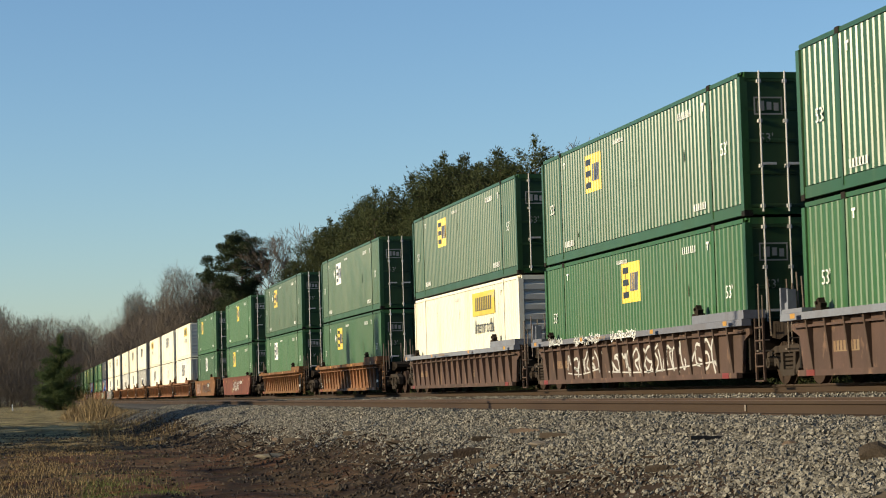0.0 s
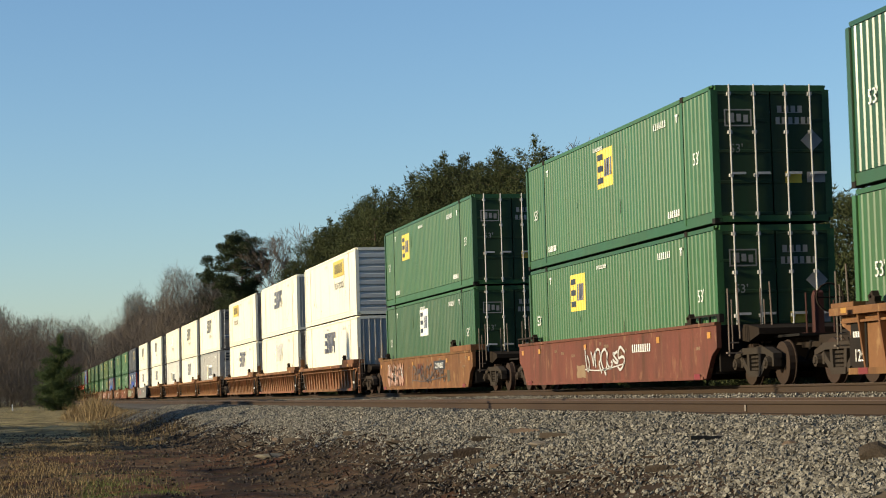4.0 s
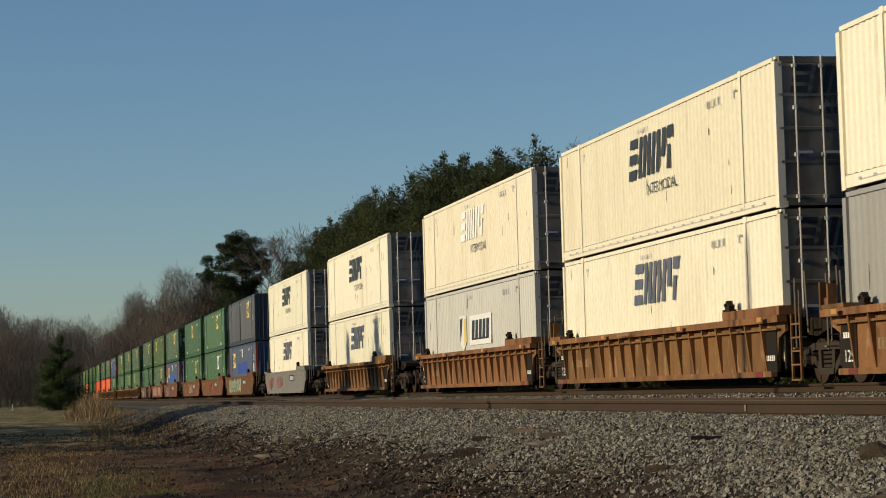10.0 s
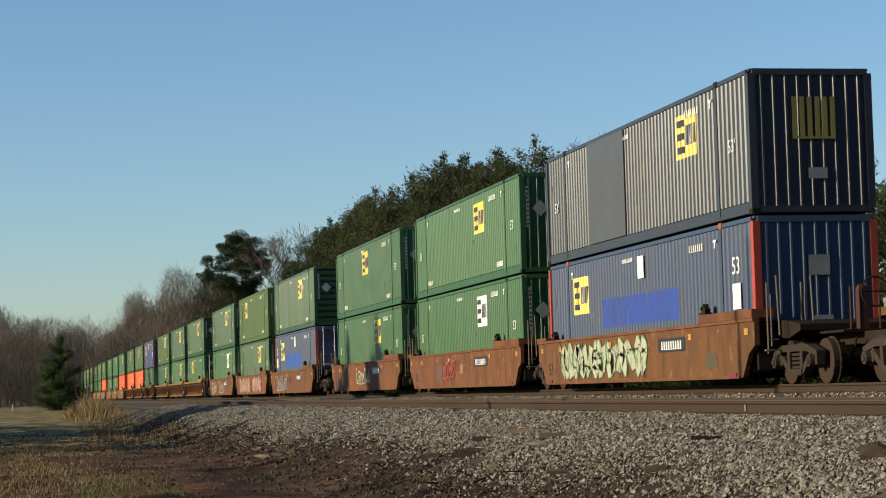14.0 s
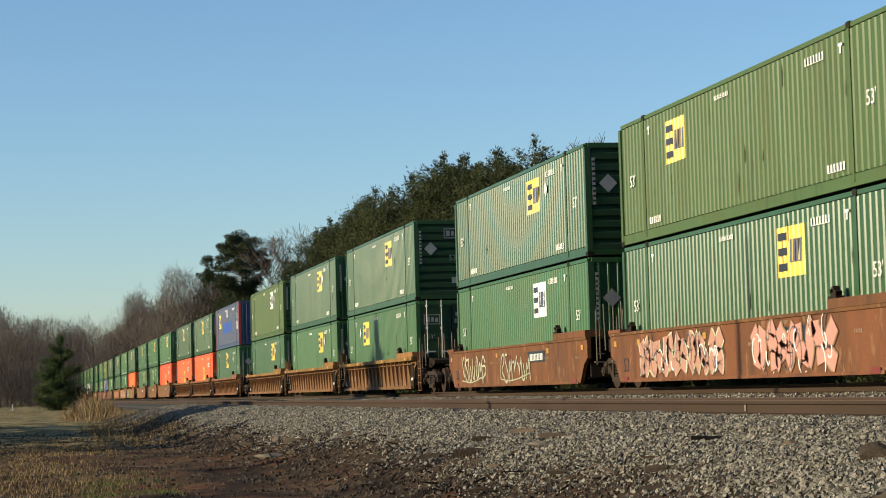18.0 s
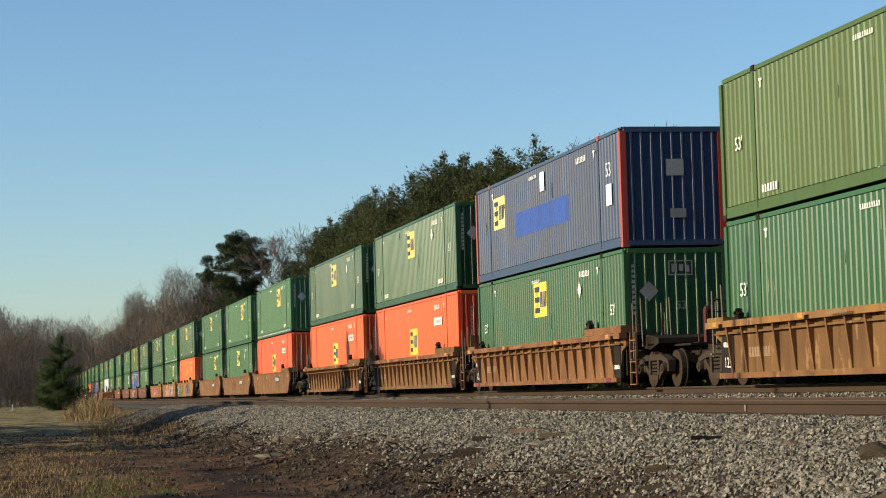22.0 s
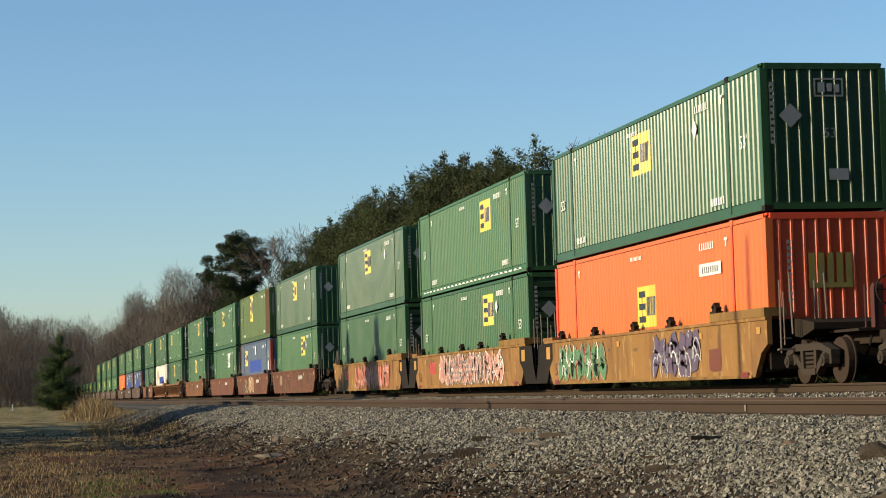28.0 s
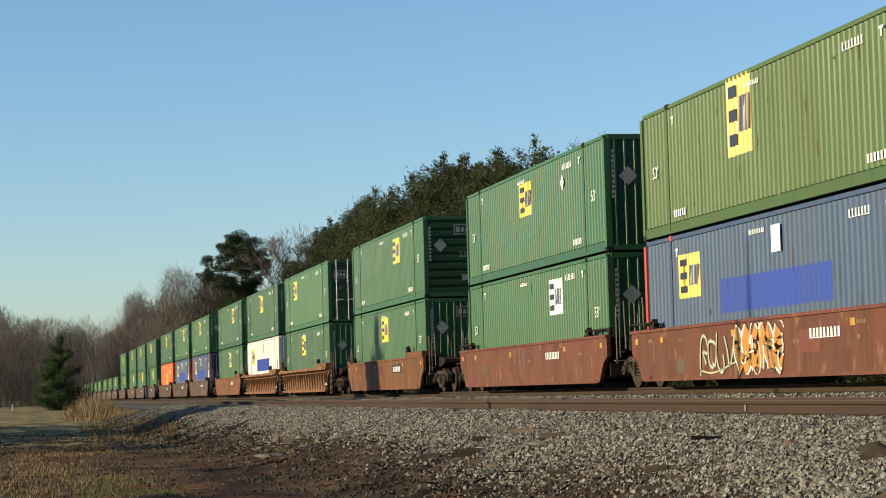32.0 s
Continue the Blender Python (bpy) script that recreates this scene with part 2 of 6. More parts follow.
MAT.update({
    "rust": surface("rusted_steel", (0.185, 0.086, 0.036), dirty=0.8, dirt=(0.055, 0.030, 0.018), chips=(0.33, 0.21, 0.12), drips=(((0.058, 0.029, 0.014), 2.2, 5.0, 0.70, 0.53), ((0.23, 0.14, 0.07), 3.0, 13.0, 0.45, 0.60)), **WEAR),
    "tan": surface("tan_paint_worn", (0.165, 0.079, 0.030), dirty=0.85, dirt=(0.075, 0.034, 0.018), chips=(0.27, 0.16, 0.07), drips=(((0.058, 0.029, 0.014), 2.2, 5.0, 0.70, 0.53), ((0.23, 0.14, 0.07), 3.0, 13.0, 0.45, 0.60)), **WEAR),
    "amber": surface("orange_brown_paint_worn", (0.140, 0.058, 0.022), dirty=0.8, dirt=(0.065, 0.034, 0.020), chips=(0.22, 0.115, 0.055), drips=(((0.058, 0.029, 0.014), 2.2, 5.0, 0.70, 0.53), ((0.23, 0.14, 0.07), 3.0, 13.0, 0.45, 0.60)), **WEAR),
    "ochre": surface("ochre_paint_worn", (0.200, 0.094, 0.034), dirty=0.8, dirt=(0.065, 0.034, 0.020), chips=(0.31, 0.19, 0.10), drips=(((0.058, 0.029, 0.014), 2.2, 5.0, 0.70, 0.53), ((0.23, 0.14, 0.07), 3.0, 13.0, 0.45, 0.60)), **WEAR),
    "yellow": surface("yellow_paint_worn", (0.225, 0.118, 0.034), dirty=0.8, dirt=(0.12, 0.06, 0.028), chips=(0.34, 0.21, 0.08), drips=(((0.058, 0.029, 0.014), 2.2, 5.0, 0.70, 0.53), ((0.23, 0.14, 0.07), 3.0, 13.0, 0.45, 0.60)), **WEAR),
    "brown": surface("dark_brown_steel", (0.075, 0.047, 0.035), dirty=0.6, dirt=(0.035, 0.025, 0.020), chips=(0.18, 0.11, 0.07), **WEAR),
    "brick": surface("red_brown_paint_worn", (0.125, 0.046, 0.027), dirty=0.75, dirt=(0.06, 0.03, 0.021), chips=(0.20, 0.10, 0.055), drips=(((0.058, 0.029, 0.014), 2.2, 5.0, 0.70, 0.53), ((0.23, 0.14, 0.07), 3.0, 13.0, 0.45, 0.60)), **WEAR),
    "ash": surface("grey_paint_worn", (0.175, 0.170, 0.155), dirty=0.4, dirt=(0.13, 0.1, 0.08), drips=(((0.13, 0.10, 0.075), 2.0, 5.0, 0.55, 0.54),), **WEAR),
    "slate": surface("blue_grey_band", (0.16, 0.17, 0.20), dirty=0.4, dirt=(0.1, 0.08, 0.07), **WEAR),
    "black": surface("black_steel", (0.016, 0.014, 0.012), dirty=0.5, dirt=(0.04, 0.026, 0.018), rough=0.8, gloss=0.12),
    "truck": surface("grimy_cast_steel", (0.028, 0.021, 0.016), dirty=0.6, dirt=(0.018, 0.013, 0.010), rough=0.9, gloss=0.08),
    "wheel": surface("brown_wheel_steel", (0.042, 0.028, 0.021), dirty=0.5, dirt=(0.03, 0.02, 0.015), rough=0.85, gloss=0.1),
    "frame_steel": surface("dusty_cast_steel", (0.040, 0.032, 0.025), dirty=0.7, dirt=(0.045, 0.032, 0.024), rough=0.9, gloss=0.1),
    "rod": surface("galvanised_rod", (0.58, 0.56, 0.52), dirty=0.25, rough=0.4, metal=0.1),
    "worn_rod": surface("worn_steel_rod", (0.15, 0.12, 0.095), dirty=0.5, dirt=(0.08, 0.05, 0.035), rough=0.6, gloss=0.3),
    "rail": surface("rusty_rail", (0.048, 0.030, 0.019), dirty=0.85, dirt=(0.032, 0.020, 0.014), scale=0.8, grain=30, rough=0.75, gloss=0.2,
                    streak=(1, 0.4, 1)),
    "railtop": surface("worn_rail_head", (0.12, 0.085, 0.065), rough=0.6, metal=0.3, dirty=0.3),
    "old_wood": surface("dark_rotten_wood", (0.045, 0.034, 0.025), dirty=0.4, dirt=(0.11, 0.09, 0.07), rough=0.9, grain=30, gloss=0.15, bump=0.6, bump_scale=30.0),
    "tie": surface("creosoted_wood", (0.09, 0.068, 0.05), dirty=0.5, dirt=(0.18, 0.15, 0.12), rough=0.9, grain=30, gloss=0.2),
    "decal_yellow": surface("yellow_decal", (0.70, 0.50, 0.06), dirty=0.3, **PAINT),
    # darker copy of the yellow decal, for logos on near ends
    "dim_yellow": surface("dim_yellow_decal", (0.30, 0.24, 0.06), dirty=0.5, **PAINT),
    "decal_white": surface("white_decal", (0.78, 0.77, 0.72), dirty=0.12, **PAINT),
    "decal_dark": surface("dark_decal", (0.025, 0.027, 0.035), dirty=0.1, **PAINT),
    "decal_steel": surface("blue_grey_decal", (0.09, 0.10, 0.15), dirty=0.2, dirt=(0.4, 0.36, 0.28), **PAINT),
    "decal_faint": surface("faded_pale_decal", (0.88, 0.87, 0.84), dirty=0.2, dirt=(0.6, 0.5, 0.38), **PAINT),
    "decal_blue": surface("bright_blue_decal", (0.036, 0.075, 0.31), dirty=0.5, dirt=(0.05, 0.075, 0.18), **{**PAINT, "rough": 0.62, "gloss": 0.15}),
    "decal_grey": surface("grey_decal", (0.50, 0.49, 0.46), dirty=0.2, **PAINT),
    # darker copy of the grey decal, for marks on near ends
    "decal_dim": surface("dim_grey_decal", (0.30, 0.30, 0.28), dirty=0.5, dirt=(0.08, 0.08, 0.07), **PAINT),
    "lilac": surface("grey_lilac_spray", (0.26, 0.235, 0.25), dirty=0.25, **PAINT),
    "decal_amber": surface("amber_reflector", (0.44, 0.22, 0.04), dirty=0.2, **PAINT),
    "patch_olive": surface("olive_overpaint", (0.085, 0.070, 0.045), dirty=0.5, dirt=(0.13, 0.06, 0.03), **WEAR),
    "patch_violet": surface("violet_grey_overpaint", (0.11, 0.068, 0.062), dirty=0.5, dirt=(0.15, 0.065, 0.035), **WEAR),
    "patch_pale": surface("pale_worn_overpaint", (0.24, 0.165, 0.10), dirty=0.7, dirt=(0.18, 0.085, 0.045), **WEAR),
    "brake_red": surface("dark_red_steel", (0.060, 0.022, 0.017), dirty=0.6, dirt=(0.03, 0.02, 0.015), **WEAR),
    "patch_red": surface("red_brown_overpaint", (0.13, 0.042, 0.030), dirty=0.5, dirt=(0.15, 0.07, 0.04), **WEAR),
    "pink": surface("pink_spray", (0.43, 0.225, 0.165), dirty=0.25, dirt=(0.4, 0.2, 0.12), **PAINT),
    "mint": surface("pale_green_spray", (0.46, 0.48, 0.33), dirty=0.25, **PAINT),
    "crimson": surface("red_spray", (0.50, 0.05, 0.05), dirty=0.2, **PAINT),
    "salmon": surface("salmon_spray", (0.46, 0.15, 0.09), dirty=0.35, dirt=(0.35, 0.22, 0.10), **PAINT),
    "mustard": surface("orange_spray", (0.42, 0.20, 0.04), dirty=0.3, **PAINT),
    "spray_grey": surface("dark_grey_spray", (0.075, 0.065, 0.065), dirty=0.4, dirt=(0.2, 0.12, 0.09), **PAINT),
    "violet": surface("dark_violet_spray", (0.10, 0.07, 0.11), dirty=0.2, **PAINT),
    "leafgreen": surface("green_spray", (0.10, 0.22, 0.10), dirty=0.2, **PAINT),
    "ballast": surface("ballast_bed", (0.070, 0.060, 0.047), scale=1.5, grain=9.0, spread=0.9, dirty=0.5, dirt=(0.05, 0.042, 0.034), bump=1.0,
                       bump_scale=14.0, rough=0.9, gloss=0.2, vary=0.0),
    "bark": surface("bark", (0.10, 0.075, 0.055), dirty=0.4, dirt=(0.05, 0.04, 0.03), rough=0.95, bump=0.4, gloss=0.1, vary=0.2),
    "twig": surface("grey_brown_twigs", (0.125, 0.098, 0.076), dirty=0.3, rough=0.95, bump=0, gloss=0.1, vary=0.2),
    "concrete": surface("broken_concrete", (0.20, 0.17, 0.13), dirty=0.5, rough=0.9, gloss=0.2),
    "faint_mark": surface("faded_paint_mark", (0.17, 0.14, 0.11), dirty=0.4),
    "stake": surface("white_stake", (0.75, 0.72, 0.66), dirty=0.2),
})


def leafy(name, a, b):
    """Foliage whose colour changes from piece to piece."""
    m = bpy.data.materials.new(name)
    m.use_nodes = True
    t = m.node_tree
    geo = t.nodes.new("ShaderNodeNewGeometry")
    ramp = t.nodes.new("ShaderNodeValToRGB")
    ramp.color_ramp.elements[0].color, ramp.color_ramp.elements[1].color = (*a, 1), (*b, 1)
    info = t.nodes.new("ShaderNodeObjectInfo")
    hsv = t.nodes.new("ShaderNodeHueSaturation")
    mr = t.nodes.new("ShaderNodeMapRange")
    mr.inputs["To Min"].default_value, mr.inputs["To Max"].default_value = 0.75, 1.25
    t.links.new(info.outputs["Random"], mr.inputs["Value"])
    t.links.new(mr.outputs[0], hsv.inputs["Value"])
    t.links.new(geo.outputs["Random Per Island"], ramp.inputs["Fac"])
    t.links.new(ramp.outputs["Color"], hsv.inputs["Color"])
    bsdf = t.nodes["Principled BSDF"]
    t.links.new(hsv.outputs["Color"], bsdf.inputs["Base Color"])
    bsdf.inputs["Roughness"].default_value = 0.8
    bsdf.inputs["Specular IOR Level"].default_value = 0.2
    return m


MAT["needles"] = leafy("pine_needles", (0.040, 0.050, 0.018), (0.066, 0.076, 0.028))
MAT["drygrass"] = leafy("dry_grass", (0.115, 0.080, 0.040), (0.28, 0.20, 0.10))
MAT["darkneedles"] = leafy("dark_pine_needles", (0.024, 0.037, 0.015), (0.052, 0.065, 0.026))
MAT["greengrass"] = leafy("green_grass", (0.060, 0.085, 0.020), (0.13, 0.15, 0.045))
MAT["stones"] = leafy("ballast_stones", (0.052, 0.047, 0.038), (0.262, 0.240, 0.196))
MAT["clod"] = leafy("dirt_clod", (0.020, 0.014, 0.010), (0.085, 0.064, 0.045))
MAT["youngneedles"] = leafy("young_pine_needles", (0.040, 0.062, 0.022), (0.085, 0.110, 0.042))
MAT["vine"] = leafy("dead_vines_and_sticks", (0.018, 0.012, 0.008), (0.075, 0.050, 0.033))
MAT["brush"] = leafy("dry_brush", (0.120, 0.096, 0.076), (0.150, 0.122, 0.098))


def earth():
    m = bpy.data.materials.new("earth")
    m.use_nodes = True
    t = m.node_tree
    n, link = t.nodes, t.links.new
    co = n.new("ShaderNodeTexCoord")
    a = n.new("ShaderNodeTexNoise")
    a.inputs["Scale"].default_value, a.inputs["Detail"].default_value = 0.42, 7
    b = n.new("ShaderNodeTexNoise")
    b.inputs["Scale"].default_value, b.inputs["Detail"].default_value = 3.5, 8
    c = n.new("ShaderNodeTexNoise")
    c.inputs["Scale"].default_value, c.inputs["Detail"].default_value = 0.55, 6
    for x in (a, b, c):
        link(co.outputs["Object"], x.inputs["Vector"])
    r1 = n.new("ShaderNodeValToRGB")
    e = r1.color_ramp.elements
    e[0].position, e[0].color = 0.38, (0.098, 0.042, 0.019, 1)
    e[1].position, e[1].color = 0.66, (0.100, 0.068, 0.034, 1)
    link(c.outputs["Fac"], r1.inputs["Fac"])
    grass = n.new("ShaderNodeValToRGB")
    g = grass.color_ramp.elements
    g[0].position, g[0].color = 0.35, (0.175, 0.145, 0.058, 1)
    g[1].position, g[1].color = 0.65, (0.30, 0.225, 0.105, 1)
    link(c.outputs["Fac"], grass.inputs["Fac"])
    sep = n.new("ShaderNodeSeparateXYZ")
    link(co.outputs["Object"], sep.inputs["Vector"])
    far = n.new("ShaderNodeMapRange")
    far.inputs["From Min"].default_value, far.inputs["From Max"].default_value = 55, 80
    link(sep.outputs["Y"], far.inputs["Value"])
    mix = n.new("ShaderNodeMix")
    mix.data_type = "RGBA"
    link(far.outputs[0], mix.inputs["Factor"])
    link(r1.outputs["Color"], mix.inputs["A"])
    link(grass.outputs["Color"], mix.inputs["B"])
    edge = n.new("ShaderNodeMath")
    edge.operation = "MULTIPLY_ADD"
    edge.inputs[1].default_value = 2.6
    link(c.outputs["Fac"], edge.inputs[0])
    link(sep.outputs["X"], edge.inputs[2])
    soil = n.new("ShaderNodeValToRGB")
    k = soil.color_ramp.elements
    k[0].position, k[0].color = 0.0, (0, 0, 0, 1)
    k[1].position, k[1].color = 1.0, (0, 0, 0, 1)
    for at, level in ((0.30, 0.0), (0.46, 0.85), (0.68, 0.85), (0.84, 0.0)):
        q = k.new(at)
        q.color = (level, level, level, 1)
    across = n.new("ShaderNodeMapRange")
    across.inputs["From Min"].default_value, across.inputs["From Max"].default_value = 3.9, 8.9
    link(edge.outputs[0], across.inputs["Value"])
    link(across.outputs[0], soil.inputs["Fac"])
    humus = n.new("ShaderNodeMix")
    humus.data_type = "RGBA"
    humus.inputs["B"].default_value = (0.026, 0.018, 0.012, 1)
    link(soil.outputs["Color"], humus.inputs["Factor"])
    link(mix.outputs["Result"], humus.inputs["A"])
    bedding = n.new("ShaderNodeMapRange")
    bedding.inputs["From Min"].default_value, bedding.inputs["From Max"].default_value = 7.2, 8.2
    link(edge.outputs[0], bedding.inputs["Value"])
    grit = n.new("ShaderNodeMix")
    grit.data_type = "RGBA"
    grit.inputs["B"].default_value = (0.060, 0.052, 0.042, 1)
    link(bedding.outputs[0], grit.inputs["Factor"])
    link(humus.outputs["Result"], grit.inputs["A"])
    hsv = n.new("ShaderNodeHueSaturation")
    link(grit.outputs["Result"], hsv.inputs["Color"])
    v = n.new("ShaderNodeMapRange")
    v.inputs["To Min"].default_value, v.inputs["To Max"].default_value = 0.30, 1.70
    link(b.outputs["Fac"], v.inputs["Value"])
    # broad noise patches that darken and lighten the earth
    blotch = n.new("ShaderNodeMapRange")
    blotch.inputs["From Min"].default_value, blotch.inputs["From Max"].default_value = 0.40, 0.56
    blotch.inputs["To Min"].default_value, blotch.inputs["To Max"].default_value = 0.42, 1.25
    link(a.outputs["Fac"], blotch.inputs["Value"])
    both = n.new("ShaderNodeMath")
    both.operation = "MULTIPLY"
    link(v.outputs[0], both.inputs[0])
    link(blotch.outputs[0], both.inputs[1])
    link(both.outputs[0], hsv.inputs["Value"])
    bsdf = n["Principled BSDF"]
    link(hsv.outputs["Color"], bsdf.inputs["Base Color"])
    bsdf.inputs["Roughness"].default_value = 0.95
    bsdf.inputs["Specular IOR Level"].default_value = 0.1
    bp = n.new("ShaderNodeBump")
    bp.inputs["Strength"].default_value, bp.inputs["Distance"].default_value = 0.8, 0.08
    link(b.outputs["Fac"], bp.inputs["Height"])
    link(bp.outputs["Normal"], bsdf.inputs["Normal"])
    return m


MAT["earth"] = earth()


# ---------------------------------------------------------------- mesh tools
class Shape:
    """Collects faces for one mesh."""

    def __init__(self):
        self.v, self.f = [], []

    def face(self, *pts):
        k = len(self.v)
        self.v.extend(pts)
        self.f.append(tuple(range(k, k + len(pts))))
        return self

    def box(self, x0, x1, y0, y1, z0, z1):
        return self.prism([(x0, y0), (x1, y0), (x1, y1), (x0, y1)], z0, z1)

    def prism(self, ring, z0, z1, axis="z", top=None):
        """A closed prism over a ring of points, along an axis; top: the far ring where it differs."""
        top = top or ring
        put = {"z": lambda a, b, c: (a, b, c), "x": lambda a, b, c: (c, a, b), "y": lambda a, b, c: (a, c, b)}[axis]
        k, n = len(self.v), len(ring)
        self.v += [put(a, b, z0) for a, b in ring] + [put(a, b, z1) for a, b in top]
        self.f.append(tuple(range(k + n - 1, k - 1, -1)))
        self.f.append(tuple(range(k + n, k + 2 * n)))
        for i in range(n):
            j = (i + 1) % n
            self.f.append((k + i, k + j, k + n + j, k + n + i))
        return self

    def tube(self, a, b, ra, rb, n=6):
        a, b = Vector(a), Vector(b)
        d = (b - a).normalized()
        s = d.cross(Vector((0.31, 0.17, 0.93)) if abs(d.z) < 0.9 else Vector((1, 0, 0))).normalized()
        w = d.cross(s)
        k = len(self.v)
        for c, r in ((a, ra), (b, rb)):
            for i in range(n):
                q = 2 * math.pi * i / n
                self.v.append(tuple(c + s * (r * math.cos(q)) + w * (r * math.sin(q))))
        for i in range(n):
            j = (i + 1) % n
            self.f.append((k + i, k + j, k + n + j, k + n + i))
        self.f.append(tuple(range(k + n - 1, k - 1, -1)))
        self.f.append(tuple(range(k + n, k + 2 * n)))
        return self

    def mesh(self, name, material, fix=True):
        me = bpy.data.meshes.new(name)
        me.from_pydata(self.v, [], self.f)
        me.materials.append(MAT[material])
        if fix:
            bm = bmesh.new()
            bm.from_mesh(me)
            bmesh.ops.recalc_face_normals(bm, faces=bm.faces)
            bm.to_mesh(me)
            bm.free()
        me.update()
        return me


KEPT = {}


def kept(key, material, make):
    """The mesh of that key and material, made once."""
    k = (key, material)
    if k not in KEPT:
        KEPT[k] = make().mesh(str(key if isinstance(key, str) else key[0]), material)
    return KEPT[k]


def part(name, mesh, parent, label="", at=(0, 0, 0)):
    ob = new(name, mesh)
    ob.parent = parent
    ob.location = at
    if label:
        ob["label"] = label
    return ob


def boxed(x0, x1, y0, y1, z0, z1):
    return lambda: Shape().box(x0, x1, y0, y1, z0, z1)


# ---------------------------------------------------------------- lie of the land
TRAIN_X, TRAIN_Z = 15.46, 1.32          # centre of the train's track, top of its rails
NEAR_X, NEAR_Z = 9.55, 1.165
LONG0, LONG1 = -700.0, 2600.0


def height(x, y):
    """Ground under the ballast: flat earth, raised to the track bed."""
    t = min(max((x - 4.1) / 2.9, 0), 1)
    rise = t * t * (3 - 2 * t) * 0.80
    if x > 19.0:
        rise -= min((x - 19.0) / 2.5, 1) * 0.75
    n = noise.noise(Vector((x * 0.35, y * 0.35, 0))) * 0.07 + noise.noise(Vector((x * 0.08, y * 0.05, 3))) * 0.12
    if y > 70 and x < 5:
        n += min((y - 70) / 130, 1) * 0.30
    n += noise.noise(Vector((x * 1.3, y * 1.1, 9))) * 0.05
    if 15 < y < 80 and -2 < x < 6.4:
        heap = max(0.0, 1 - abs(x - 5.0) / 1.3)
        n += noise.noise(Vector((x * 2.3, y * 1.5, 4))) * (0.025 + 0.10 * heap) + noise.noise(Vector((x * 0.9, y * 0.5, 14))) * 0.05
    return rise + n * (1 - 0.7 * t)


def ground_sheet():
    xs = [-2500, -900, -300, -120, -60, -30, -16] + [-8, -7, -6, -5, -4, -3, -2.5] + [-2 + 0.2 * i for i in range(49)] + [8, 9, 12, 15, 18, 19, 20, 21.5, 24, 30, 45, 70, 120, 300, 900, 2500]
    ys = [-900, -200, -60, -20, 0] + [5, 10, 14] + [17 + 0.45 * i for i in range(125)] + [74 + 1.4 * i for i in range(39)] + [130, 145, 165, 190, 220, 260, 310, 380, 480, 620, 850, 1200, 1900, 3000, 4500]
    s = Shape()
    s.v = [(x, y, height(x, y)) for y in ys for x in xs]
    w = len(xs)
    s.f = [(j * w + i, j * w + i + 1, (j + 1) * w + i + 1, (j + 1) * w + i) for j in range(len(ys) - 1) for i in range(w - 1)]
    me = s.mesh("ground", "earth", fix=False)
    for p in me.polygons:
        p.use_smooth = True
    return tagged(new("ground", me), "bare red clay earth with dry grass beside the tracks", "ground", kind="structure")


def bed_z(x):
    """Top of the ballast across the two tracks."""
    knots = [(4.3, -0.12), (5.2, 0.12), (7.4, 0.93), (8.2, 0.985), (11.6, 0.99), (13.4, 1.13), (17.5, 1.14), (18.6, 1.05), (20.6, 0.1)]
    for (a, za), (b, zb) in zip(knots, knots[1:]):
        if a <= x <= b:
            return za + (zb - za) * (x - a) / (b - a)
    return -0.3


def bed_here(x, y):
    wob = noise.noise(Vector((y * 0.12, 7, 0))) * 0.5
    return bed_z(x + wob * max(0, min(1, (8 - x) / 3))) + noise.noise(Vector((x * 1.7, y * 1.7, 5))) * 0.035


def ballast_bed():
    xs = [4.3 + 0.2 * i for i in range(20)] + [8.2, 8.8, 9.5, 10.3, 11, 11.6, 12.5, 13.4, 15.5, 17.5, 18.6, 20.6]
    ys = [LONG0, -300, -100, -30, 0] + [8 + 0.6 * i for i in range(120)] + [82, 90, 100, 115, 135, 160, 200, 260, 340, 450, 600, 800, 1200, 1700, LONG1]
    s = Shape()
    s.v = [(x, y, bed_here(x, y)) for y in ys for x in xs]
    w = len(xs)
    s.f = [(j * w + i, j * w + i + 1, (j + 1) * w + i + 1, (j + 1) * w + i) for j in range(len(ys) - 1) for i in range(w - 1)]
    me = s.mesh("ballast", "ballast", fix=False)
    return tagged(new("ballast", me), "grey crushed stone ballast bed under two tracks", "ballast", kind="structure")


